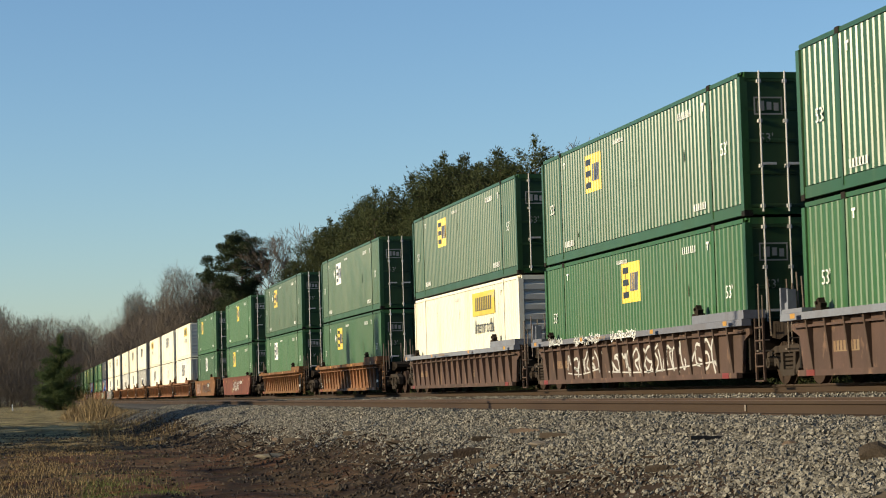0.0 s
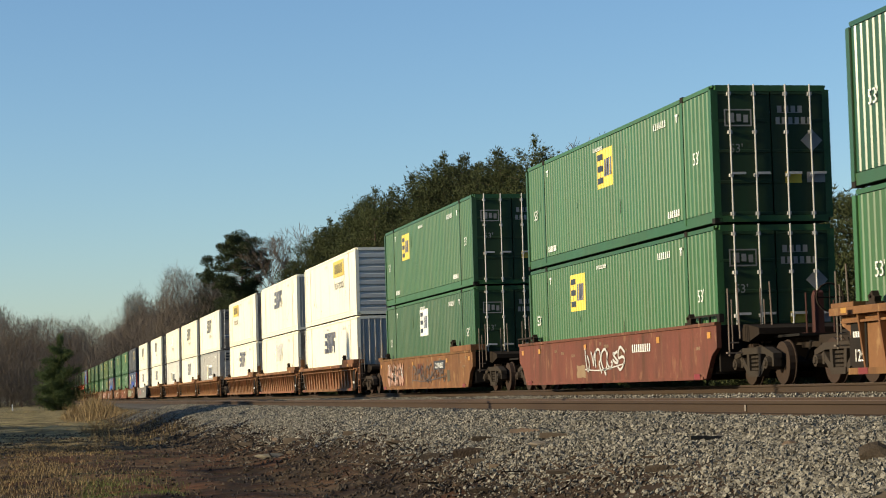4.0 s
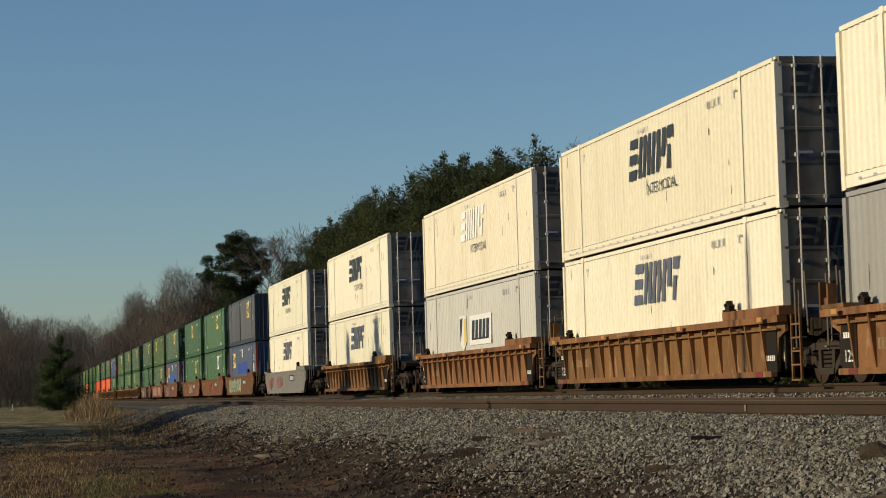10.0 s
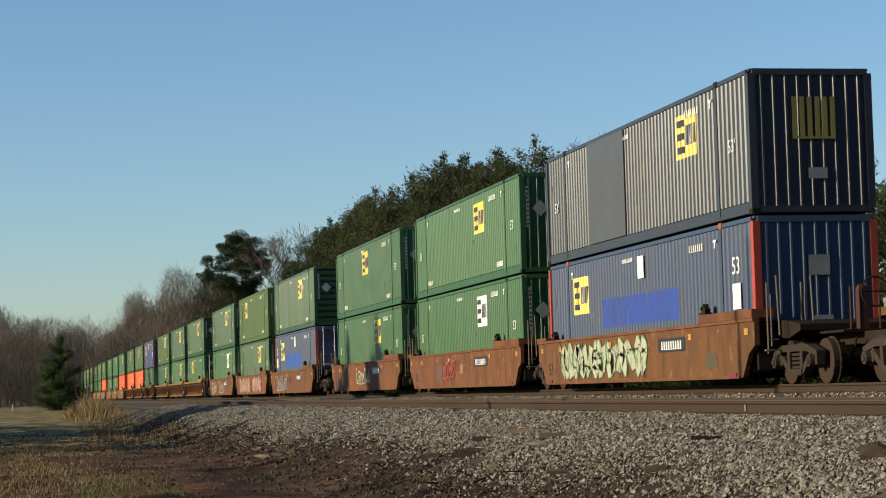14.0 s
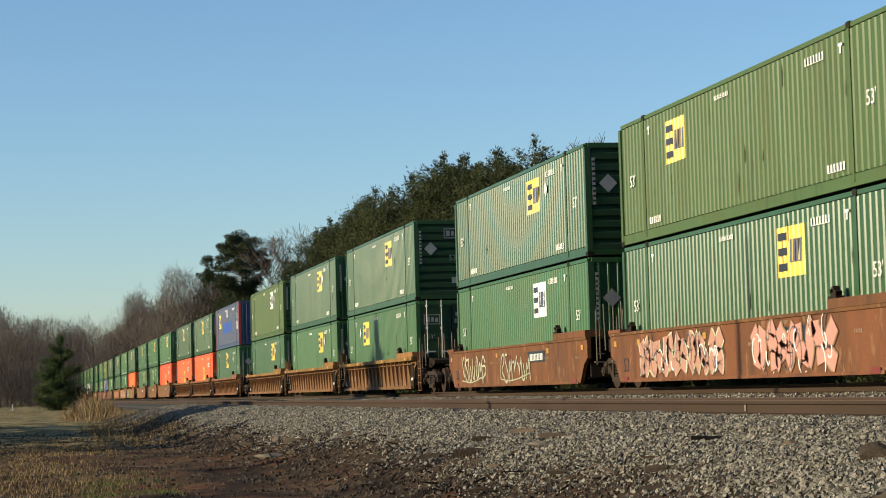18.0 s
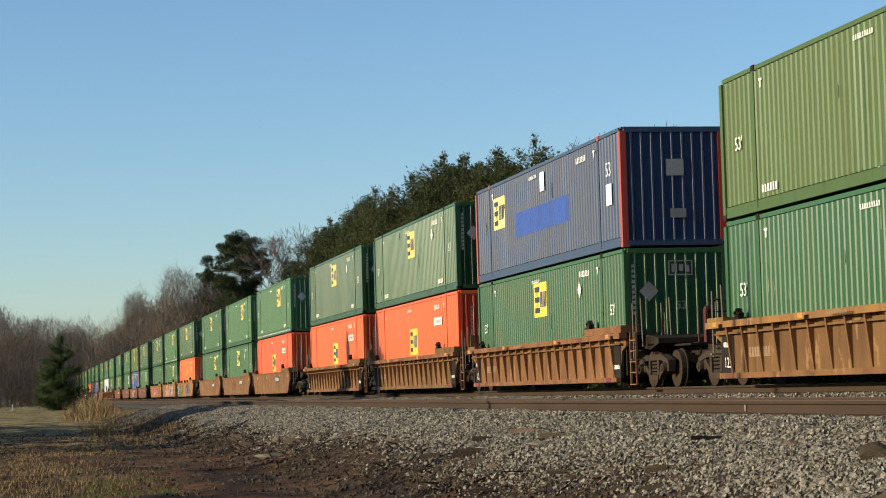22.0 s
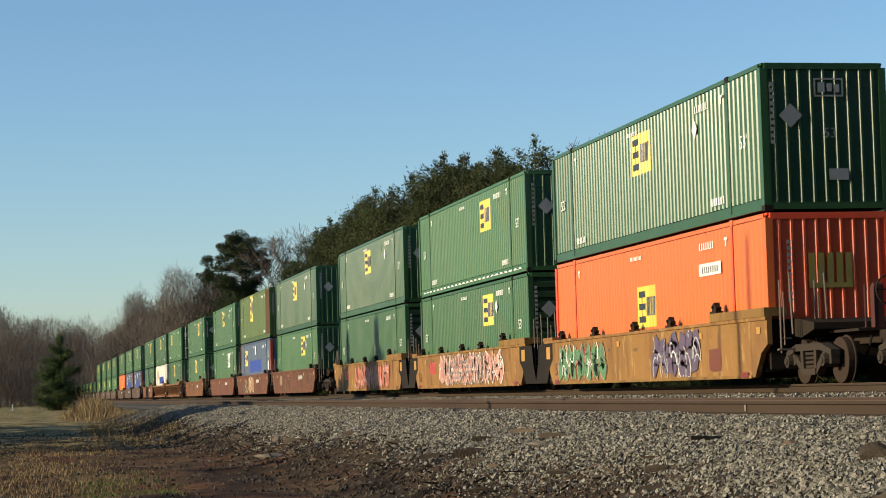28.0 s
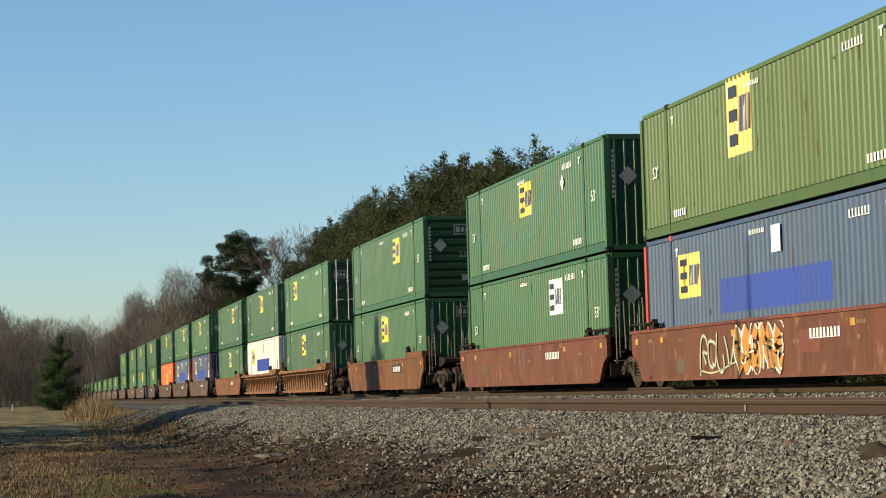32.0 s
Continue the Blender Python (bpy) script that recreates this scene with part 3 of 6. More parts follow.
def pebbles(name, x, y, z, size, rng, material):
    """Many small angular stones in one mesh."""
    base = np.array([(1, 0, -.5), (-.5, .87, -.5), (-.5, -.87, -.5), (.9, .5, .35), (-.9, .5, .3), (0, -1, .4), (0.05, 0.1, .95)], float)
    tri = np.array([(0, 1, 3), (1, 4, 3), (1, 2, 4), (2, 5, 4), (2, 0, 5), (0, 3, 5), (3, 4, 6), (4, 5, 6), (5, 3, 6)])
    n = len(x)
    ang = rng.random(n) * 6.283
    tilt = (rng.random((n, 3)) - 0.5) * 0.9
    v = base[None] * (1 + 0.5 * (rng.random((n, 7, 1)) - 0.5)) * size[:, None, None] * (0.7 + 0.6 * rng.random((n, 1, 3)))
    c, s = np.cos(ang)[:, None], np.sin(ang)[:, None]
    vx, vy, vz = v[..., 0] * c - v[..., 1] * s, v[..., 0] * s + v[..., 1] * c, v[..., 2]
    vz = vz + vx * tilt[:, :1] + vy * tilt[:, 1:2]
    pts = np.stack([vx + x[:, None], vy + y[:, None], vz + z[:, None]], -1).reshape(-1, 3)
    faces = (tri[None] + 7 * np.arange(n)[:, None, None]).reshape(-1, 3)
    me = bpy.data.meshes.new(name)
    me.from_pydata(pts.tolist(), [], faces.tolist())
    me.materials.append(MAT[material])
    return me


def stones_over():
    """Loose ballast stones on the slope that faces the camera."""
    rng = np.random.default_rng(5)
    n = 200000
    y = 14 + 96 * rng.random(n) ** 1.8
    x = 4.0 + 4.6 * rng.random(n) ** 0.8
    strip = rng.random(n) < 0.12
    x[strip] = 11.4 + 3.2 * rng.random(strip.sum())
    size = 0.009 + 0.0145 * rng.random(n) ** 1.6
    wob = 0.6 * np.sin(y * 0.31) + 0.4 * np.sin(y * 0.83 + 1)
    keep = rng.random(n) < np.clip((x + wob * 0.35 - 4.95) / 1.15, 0.05, 1) ** 1.4
    x, y, size = x[keep], y[keep], size[keep] * (1 + y[keep] / 160)
    z = np.array([max(bed_here(a, b), height(a, b)) for a, b in zip(x, y)]) + size * 0.25
    me = pebbles("ballast_stones", x, y, z, size, rng, "stones")
    return tagged(new("ballast_stones", me), "loose grey crushed stones along the track bed", "gravel", kind="stuff")


def track(name, cx, top, label):
    t = tagged(new(name), label, "railway track", kind="structure")
    head = lambda: Shape().prism([(-.035, -.0), (-.036, -.035), (-.010, -.05), (-.009, -.145), (-.07, -.16), (-.07, -.175), (.07, -.175), (.07, -.16),
                                  (.009, -.145), (.010, -.05), (.036, -.035), (.035, 0)], LONG0, LONG1, axis="y")
    shine = boxed(-.028, .028, LONG0, LONG1, 0.0, 0.003)
    for side in (-1, 1):
        rail = part("rail", kept("rail", "rail", head), t, "rust-brown steel rail", (cx + side * 0.7525, 0, top))
        part("rail_head", kept("rail_head", "railtop", shine), rail)
    tie = kept("tie", "tie", boxed(-1.3, 1.3, -.115, .115, -.175, 0))
    for i in range(60):
        part("tie", tie, t, "", (cx + random.uniform(-.03, .03), 14 + i * 0.55, top - 0.17))
    return t


ground_sheet()
ballast_bed()
track("track_near", NEAR_X, NEAR_Z, "rusty railway track with wooden ties on ballast")
part("paint_mark", kept("paint_mark", "faint_mark", boxed(-.004, .004, -.03, .03, -.13, -.05)), bpy.data.objects["track_near"], "faded white paint mark on the rail", (NEAR_X - .7525 - .022, 24.6, NEAR_Z))
track("track_far", TRAIN_X, TRAIN_Z, "rusty railway track under the double-stack train")

# ---------------------------------------------------------------- lettering
FONT = {}


def lettering(words, size, material):
    """A flat mesh of words in the built-in font, centred."""
    k = (words, size, material)
    if k not in FONT:
        cu = bpy.data.curves.new("words", "FONT")
        cu.body, cu.size, cu.align_x, cu.align_y = words, size, "CENTER", "CENTER"
        cu.resolution_u = 2
        ob = bpy.data.objects.new("words", cu)
        scene.collection.objects.link(ob)
        bpy.context.view_layer.update()
        me = bpy.data.meshes.new_from_object(ob.evaluated_get(bpy.context.evaluated_depsgraph_get()))
        bpy.data.objects.remove(ob)
        me.materials.clear()
        me.materials.append(MAT[material])
        FONT[k] = me
    return FONT[k]


SIDE_TURN = Matrix(((0, 0, -1, 0), (-1, 0, 0, 0), (0, 1, 0, 0), (0, 0, 0, 1)))   # faces the camera's side
END_TURN = Matrix(((1, 0, 0, 0), (0, 0, -1, 0), (0, 1, 0, 0), (0, 0, 0, 1)))     # faces the near end


def flat(key, material, polys, thick=0.002):
    """A thin flat figure made of polygons in its own plane."""
    def make():
        s = Shape()
        for ring in polys:
            s.prism(ring, 0.0, thick)
        return s
    return kept(("flat", key), material, make)


def rect(x0, x1, y0, y1, lean=0.0):
    return [(x0 + lean * y0, y0), (x1 + lean * y0, y0), (x1 + lean * y1, y1), (x0 + lean * y1, y1)]


def comb(n, wide, gap, high, base=0.02, lean=0.0):
    """One outline: n teeth on a thin strip, centred."""
    total = n * wide + (n - 1) * gap
    ring = [(-total / 2, 0), (total / 2, 0)]
    for i in reversed(range(n)):
        a = -total / 2 + i * (wide + gap)
        ring += [(a + wide + lean * high, high), (a + lean * high, high)] if i == 0 else [(a + wide + lean * high, high), (a + lean * high, high), (a + lean * base, base),
                 (a - gap + lean * base, base)]
    return ring


def stuck(name, mesh, parent, turn, at, label=""):
    ob = part(name, mesh, parent, label)
    ob.matrix_basis = Matrix.Translation(at) @ turn
    return ob


# ---------------------------------------------------------------- containers
CL, CW, CH = 16.15, 2.591, 2.896
HALF = CL / 2
POST = 6.095          # distance of the stacking posts from the middle
SKIN = -CW / 2


def fluted(y0, y1, z0, z1, depth, pitch, x):
    """A fluted steel sheet facing -x."""
    n = max(1, round((y1 - y0) / pitch))
    p = (y1 - y0) / n
    line = []
    for i in range(n):
        a = y0 + i * p
        line += [(a, 0), (a + 0.37 * p, 0), (a + 0.50 * p, depth), (a + 0.87 * p, depth)]
    line.append((y1, 0))
    s = Shape()
    k = len(line)
    s.v = [(x + d, y, z0) for y, d in line] + [(x + d, y, z1) for y, d in line]
    s.f = [(i, i + k, i + k + 1, i + 1) for i in range(k - 1)]
    return s


def side_sheet(depth, pitch):
    def make():
        s = Shape()
        for a, b in ((-HALF + .08, -POST - .065), (-POST + .06, POST - .06), (POST + .065, HALF - .08)):
            o = fluted(a, b, 0.262, CH - 0.119, depth, pitch, SKIN + 0.018)
            k = len(s.v)
            s.v += o.v
            s.f += [tuple(i + k for i in f) for f in o.f]
        return s
    return make


def end_sheet(style):
    def make():
        s = Shape()
        y = -HALF + 0.004
        if style == "f":
            n, w = 9, (CW - 0.3) / 9
            line = []
            for i in range(n):
                a = -CW / 2 + 0.15 + i * w
                line += [(a, .035), (a + .34 * w, .035), (a + .43 * w, 0), (a + .60 * w, 0), (a + .69 * w, .035)]
            line.append((CW / 2 - .15, .035))
            k = len(line)
            s.v = [(x, y + d, .16) for x, d in line] + [(x, y + d, CH - .1) for x, d in line]
            s.f = [(i, i + 1, i + k + 1, i + k) for i in range(k - 1)]
        elif style == "h":
            n, w = 9, (CH - 0.3) / 9
            line = []
            for i in range(n):
                a = 0.16 + i * w
                line += [(a, 0), (a + .5 * w, 0), (a + .65 * w, .05), (a + .85 * w, .05)]
            line.append((CH - .14, 0))
            k = len(line)
            s.v = [(-CW / 2 + .12, y + d, z) for z, d in line] + [(CW / 2 - .12, y + d, z) for z, d in line]
            s.f = [(i, i + k, i + k + 1, i + 1) for i in range(k - 1)]
        return s
    return make


def door_leaf():
    """A door leaf whose face is pressed into five shallow ribs."""
    line = [(-.025, 0.0)]
    for z in (0.02, 0.68, 1.32, 1.96, CH - .36):
        line += [(-.025, z + .001), (-.04, z + .012), (-.04, z + .066), (-.025, z + .078)]
    line += [(-.025, CH - .26), (.025, CH - .26), (.025, 0.0)]
    return Shape().prism(line, -.60, .60, axis="x")


def lock_rod():
    s = Shape().tube((0, 0, 0.02), (0, 0, CH - .06), 0.018, 0.018, 6)
    for z in (0.1, 0.9, 1.8, 2.6):
        s.box(-.04, .04, -.012, .085, z, z + .07)
    s.box(-.01, .30, -.03, -.012, 0.95, 1.0)
    return s


def casting():
    return Shape().box(-.09, .09, -.09, .09, 0, .118)


def container(shade, end="f", accent=None, deep=0.032, rail_dashes=False, lite=False):
    """A 53-foot container on its base, its long side to -x and its near end to -y."""
    c = new("shipping_container")
    c["flute"] = deep
    paint = {"green": "dark green", "gleam": "glossy dark green", "olive": "faded green", "white": "white", "cream": "cream-white", "grey": "grey", "silver": "light grey",
             "blue": "blue", "navy": "dark navy", "orange": "bright orange"}[shade]
    what = {"d": "with locking-rod doors", "f": "with a fluted front wall", "h": "with a ribbed front wall"}[end]
    tagged(c, f"{paint} corrugated steel intermodal container {what}", "shipping container", "stacked containers")
    fr = accent or shade
    pitch = 0.245
    sheet = kept(("side_panel", deep), shade, side_sheet(deep, pitch))
    part("side_panel", sheet, c)
    far = part("side_panel", sheet, c)
    far.rotation_euler = (0, 0, math.pi)
    part("roof", kept("roof", shade, boxed(-CW / 2 + .05, CW / 2 - .05, -HALF + .05, HALF - .05, CH - .06, CH - .012)), c)
    part("underframe", kept("underframe", "black", boxed(-CW / 2 + .05, CW / 2 - .05, -HALF + .05, HALF - .05, .05, .16)), c)
    low = kept("bottom_rail", shade, boxed(-.03, .03, -HALF + .16, HALF - .16, .03, .245))
    upper = kept("top_rail", shade, boxed(-.03, .03, -HALF + .16, HALF - .16, CH - .105, CH - .02))
    for s in (-1, 1):
        part("bottom_rail", low, c, "", (s * (CW / 2 - .045), 0, 0))
        part("top_rail", upper, c, "", (s * (CW / 2 - .045), 0, 0))
    corner = kept("corner_post", fr, boxed(-.075, .075, -.08, .08, .11, CH - .11))
    mid = kept("stacking_post", shade, boxed(-.028, .028, -.045, .045, .10, CH - .01))
    cap = kept("corner_casting", "black" if shade in ("green", "gleam", "navy", "olive") else fr, casting)
    for sx in (-1, 1):
        for sy in (-1, 1):
            p = part("corner_post", corner, c, "red corner post" if accent else "", (sx * (CW / 2 - .072), sy * (HALF - .08), 0))
            if sx < 0:
                part("stacking_post", mid, c, "", (sx * (CW / 2 - .029), sy * POST, 0))
            if sx < 0 and not lite:
                for z in (0, CH - .118):
                    part("corner_casting", cap, c, "", (sx * (CW / 2 - .089), sy * (POST if z else HALF - .09), z))
    # white door ends: header and sill in the white that has shade in it
    part("front_header", kept("front_header", "shaded_grimy_white" if end == "d" and shade in ("white", "cream", "silver") else shade, boxed(-CW / 2 + .1, CW / 2 - .1, -HALF, -HALF + .1, CH - .14, CH - .015)), c)
    part("front_sill", kept("front_sill", "shaded_grimy_white" if end == "d" and shade in ("white", "cream", "silver") else shade, boxed(-CW / 2 + .1, CW / 2 - .1, -HALF, -HALF + .1, .03, .16)), c)
    part("end_wall", kept("end_wall", shade, boxed(-CW / 2 + .1, CW / 2 - .1, HALF - .08, HALF - .03, .04, CH - .03)), c)
    if end == "d":
        # white and green doors take paint copies with shade in the colour
        leaf = kept("door", {"white": "shaded_grimy_white", "cream": "shaded_grimy_white", "silver": "shaded_grimy_white", "green": "shaded_green", "gleam": "shaded_green", "olive": "shaded_green"}.get(shade, shade), door_leaf)
        rod = kept("locking_rod", "rod", lock_rod)
        for s in (-1, 1):
            d = part("door", leaf, c, "", (s * .615, -HALF + .04, .14))
            for dx in (-.30, .24):
                part("locking_rod", rod, d, "galvanised locking rod", (dx, -.095, -.08))
    else:
        # shade put into wall paint: darker green on h, darker or grey white
        part("front_wall", kept(("front_wall", end), "shaded_green" if end == "h" and shade in ("green", "gleam", "olive") else {"f": "shaded_front_white", "h": "silver"}[end] if shade in ("white", "cream") else shade, end_sheet(end)), c)
    if lite:
        return c
    # small stencilled marks: plain bars
    ink = "decal_white" if shade not in ("white", "cream", "silver") else "decal_grey"
    bars = flat("marks", ink, [comb(7, .055, .085, .15, .01)])
    small = flat("small_marks", ink, [comb(9, .045, .055, .09, .008)])
    X = SKIN - 0.004
    stuck("number_mark", bars, c, SIDE_TURN, (X, -4.5, 2.42), "row of white stencilled marks")
    stuck("number_mark", small, c, SIDE_TURN, (X, 0.6, 2.52))
    tick = flat("tick", ink, [[(-.03, 0), (.03, 0), (.03, .13), (.09, .13), (.09, .18), (-.09, .18), (-.09, .13), (-.03, .13)]])
    stuck("size_tick", tick, c, SIDE_TURN, (X, POST - .45, 2.4))
    stuck("size_tick", tick, c, SIDE_TURN, (X, -POST + .35, 2.4))
    if shade in ("green", "gleam", "olive"):
        low_marks = flat("low_marks", ink, [comb(6, .075, .07, .15, .008)])
        for y in (-POST + .75, POST - .75):
            stuck("number_mark", low_marks, c, SIDE_TURN, (X, y, .36))
    if shade != "orange":
        r = random.Random(COUNT[0] * 7 + len(shade))
        lines = []
        for _ in range(r.randint(5, 12)):
            y, z, ln, w = r.uniform(-7.6, 7.6), r.uniform(.4, 2.5), r.uniform(.04, .5), r.uniform(.006, .022)
            z = min(z, CH - .2 - ln)
            if abs(abs(y) - POST) > .1:
                lines.append([(y - w, z), (y + w * .6, z + r.uniform(-.01, .02)), (y + w, z + ln * .6), (y + w * .2, z + ln), (y - w * .7, z + ln * .7)])
        tone = {"white": "rust_patch", "cream": "rust_patch", "silver": "rust_patch"}.get(shade, ("scuff_pale", "scuff_pale", "rust_patch")[COUNT[0] % 3])
        stuck("scuff_marks", flat(("scuffs", COUNT[0], shade), tone, lines), c, SIDE_TURN, (SKIN + .014, 0, 0), "scraped and rusted marks")["kind"] = "stuff"
    if shade in ("green", "gleam", "olive", "navy"):
        for y in (7.0, -7.0):
            stuck("length_mark", lettering("53'", .38, ink), c, SIDE_TURN, (X, y, 1.45), "white 53 foot length mark")
    if rail_dashes:
        stuck("rail_stripe", flat("dashes", "decal_white", [comb(25, .3, .3, .05, .008)]) if shade not in ("white", "cream") else flat("dashes", "decal_grey", [comb(24, .11, .52, .05, .008)]), c, SIDE_TURN,
              (X - .003, 0, .12), "row of short dashes")
    E = -HALF - 0.004
    if end == "d":
        E = -HALF - .0
        if shade in ("green", "gleam", "olive"):
            stuck("end_logo", flat("end_logo", "decal_dim", [rect(-.30, .30, .15, .18), rect(-.30, .30, -.18, -.15), rect(-.30, -.27, -.15, .15), rect(.27, .30, -.15, .15), rect(-.22, -.08, -.1, .1), rect(-.03, .07, -.08, .08), rect(.12, .22, -.1, .06)]), c, END_TURN, (-.72, E, 2.2))
            stuck("end_mark", lettering("53'", .26, "decal_dim"), c, END_TURN, (-.78, E, 1.55))
            stuck("end_mark", flat("end_code", "decal_dim", [comb(4, .10, .05, .15, .01)]), c, END_TURN, (.42, E, 2.30))
            stuck("end_mark", flat("end_number", "decal_dim", [comb(6, .09, .05, .15, .01)]), c, END_TURN, (.50, E, 2.06))
            stuck("placard", flat("diamond", "decal_dim", [[(0, -.24), (.24, 0), (0, .24), (-.24, 0)]]), c, END_TURN, (.88, E - .004, 1.72), "grey diamond placard")
            stuck("end_sticker", flat("sticker_y", "decal_yellow", [rect(-.18, .18, -.12, .12)]), c, END_TURN, (.45, E, .95), "yellow warning sticker")
            stuck("end_sticker", flat("sticker_w", "decal_dim", [rect(-.2, .2, -.11, .11)]), c, END_TURN, (.95, E, .95))
        else:
            stuck("end_logo", flat("end_bars", "decal_dark", slant_shapes(.58)), c, END_TURN, (0, E - .003, 2.45))
            stuck("end_mark", lettering("INTERMODAL", .22, "decal_dark"), c, END_TURN, (.3, E - .003, 2.05))
            stuck("end_mark", flat("end_digits", "decal_dark", [comb(10, .08, .06, .13, .01)]), c, END_TURN, (.25, E - .003, 1.78))
            stuck("end_sticker", flat("end_patch", "decal_steel", [rect(-.2, .2, -.12, .12)]), c, END_TURN, (-.75, E - .003, 1.0))
            stuck("end_sticker", flat("yellow_patch", "decal_yellow", [rect(-.16, .16, -.11, .11)]), c, END_TURN, (.42, E - .003, 1.15), "yellow warning sticker")
    elif shade == "orange":
        stuck("end_logo", flat("end_logo_orange", "dim_yellow", [[(p, q - .34) for p, q in comb(5, .13, .06, .68, .10)]]), c, END_TURN, (.0, E, 1.75), "dim yellow logo shape")
        stuck("end_mark", flat("end_column", "decal_dim", [[(q, p) for p, q in comb(10, .075, .05, .085, .008)]]), c, END_TURN, (-.88, E, 1.75), "upright row of grey marks")
        stuck("end_sticker", flat("sticker_w", "decal_dim", [rect(-.2, .2, -.11, .11)]), c, END_TURN, (.25, E, .7))
    elif shade in ("green", "gleam", "olive"):
        stuck("end_mark", lettering("53", .28, "decal_dim"), c, END_TURN, (.1, E, 1.5), "grey 53 length mark")
        stuck("end_mark", flat("end_column", "decal_dim", [[(q, p) for p, q in comb(10, .075, .05, .085, .008)]]), c, END_TURN, (-1.12, E - .003, 1.9), "upright row of grey marks")
        stuck("placard", flat("diamond", "decal_dim", [[(0, -.24), (.24, 0), (0, .24), (-.24, 0)]]), c, END_TURN, (-.7, E, 1.85), "grey diamond placard")
        stuck("end_logo", flat("end_logo", "decal_dim", [rect(-.30, .30, .15, .18), rect(-.30, .30, -.18, -.15), rect(-.30, -.27, -.15, .15), rect(.27, .30, -.15, .15), rect(-.22, -.08, -.1, .1), rect(-.03, .07, -.08, .08), rect(.12, .22, -.1, .06)]), c, END_TURN, (.1, E, 2.4))
        stuck("end_sticker", flat("sticker_w", "decal_dim", [rect(-.2, .2, -.11, .11)]), c, END_TURN, (.25, E, .7))
    elif shade in ("navy", "blue"):
        stuck("end_logo", flat("end_logo_big", "dim_yellow", [[(p, q - .42) for p, q in comb(6, .10, .06, .84, .05)]]) if shade == "navy" else flat("end_logo_small", "decal_dim", [rect(-.22, .22, -.2, .2)]), c, END_TURN, (.05, E, 1.9))
        stuck("end_sticker", flat("sticker_w", "decal_dim", [rect(-.2, .2, -.11, .11)]), c, END_TURN, (.1, E, .8))
    return c


def painted(y0, y1, z0, z1, depth):
    """A thin coat that follows the flutes of the long side."""
    a, b = -POST + .06, POST - .06
    n = max(1, round((b - a) / 0.245))
    p = (b - a) / n
    knots = [(a + (i + f) * p, d) for i in range(n) for f, d in ((0, 0), (.37, 0), (.50, depth), (.87, depth))] + [(b, 0)]

    def level(y):
        for (ya, da), (yb, db) in zip(knots, knots[1:]):
            if ya <= y <= yb:
                return da + (db - da) * (y - ya) / (yb - ya)
        return 0.0
    line = [(y0, level(y0))] + [k for k in knots if y0 < k[0] < y1] + [(y1, level(y1))]
    s = Shape()
    x, k = SKIN + .018 - .003, len(line)
    s.v = [(x + d, y, z0) for y, d in line] + [(x + d, y, z1) for y, d in line]
    s.f = [(i, i + k, i + k + 1, i + 1) for i in range(k - 1)]
    return s


def square_logo(c, y, z=2.05, shade="decal_yellow", tall=0.95):
    """A rectangular plate with three dark upright shapes on it."""
    w, h = 0.72, tall / 2
    deep = c["flute"]
    plate = part("logo", kept(("logo_plate", y, z, tall, deep), shade, lambda: painted(y - w, y + w, z - h, z + h, deep)), c, "square company logo painted over the flutes")
    levels = [(k * h - .15 * h, k * h + .15 * h) for k in (-.60, .02, .62)]
    up = [q for a, b in levels for q in ((-.36, a), (-.14, a), (-.14, b), (-.36, b))]
    bars = [up + [q for a, b in reversed(levels) for q in ((-.38, b), (-.60, b), (-.60, a), (-.38, a))]]
    stuck("logo_shape", flat(("logo_bars", tall), "decal_dark", bars), plate, SIDE_TURN, (SKIN + .013, y, z), "three dark level bars")
    slats = [[(.28 + p, q - .44 * h) for p, q in comb(4, .11, .06, .90 * h, .02, .10)]]
    stuck("logo_shape", flat(("logo_slats", tall), "decal_steel", slats), plate, SIDE_TURN, (SKIN + .013, y, z), "blue-grey slanted bars")
    return plate


def slant_shapes(k):
    """Leaning bars in five clusters, 3.3 m wide at k = 1."""
    out = []
    for x0, x1, y0, y1 in ((-1.62, -1.02, -.47, -.24), (-1.62, -1.02, -.11, .12), (-1.62, -1.02, .25, .47), (-.86, -.66, -.47, .47), (-.53, -.33, -.47, .47), (-.20, .0, -.47, .47),
                           (.14, .34, -.47, .47), (.50, .72, -.47, .47), (.86, 1.12, -.16, .47), (1.24, 1.66, .20, .47), (1.30, 1.52, -.47, .06)):
        out.append(rect(k * x0, k * x1, k * y0, k * y1, .24))
    return out


def slant_logo(c, y, z=1.95, shade="decal_steel"):
    """Wide slanted block shapes in a row."""
    return stuck("logo", flat("slant", shade, slant_shapes(1.0)), c, SIDE_TURN, (SKIN - .004, y, z), "row of slanted block shapes")


def banner_logo(c, y, z=2.28):
    """A yellow banner with dark blocks, and the word below it."""
    b = stuck("logo", flat("banner", "decal_yellow", [rect(-1.55, 1.55, -.36, .36)]), c, SIDE_TURN, (SKIN - .004, y, z), "yellow banner logo")
    stuck("logo_shape", flat("banner_blocks", "decal_dark", [comb(9, .15, .11, .42, .02, .08)]), b, Matrix.Identity(4), (0, -.21, .004))
    stuck("lettering", lettering("Intermodal", .62, "decal_dark"), c, SIDE_TURN, (SKIN - .004, y - .05, z - .72), "dark word Intermodal")


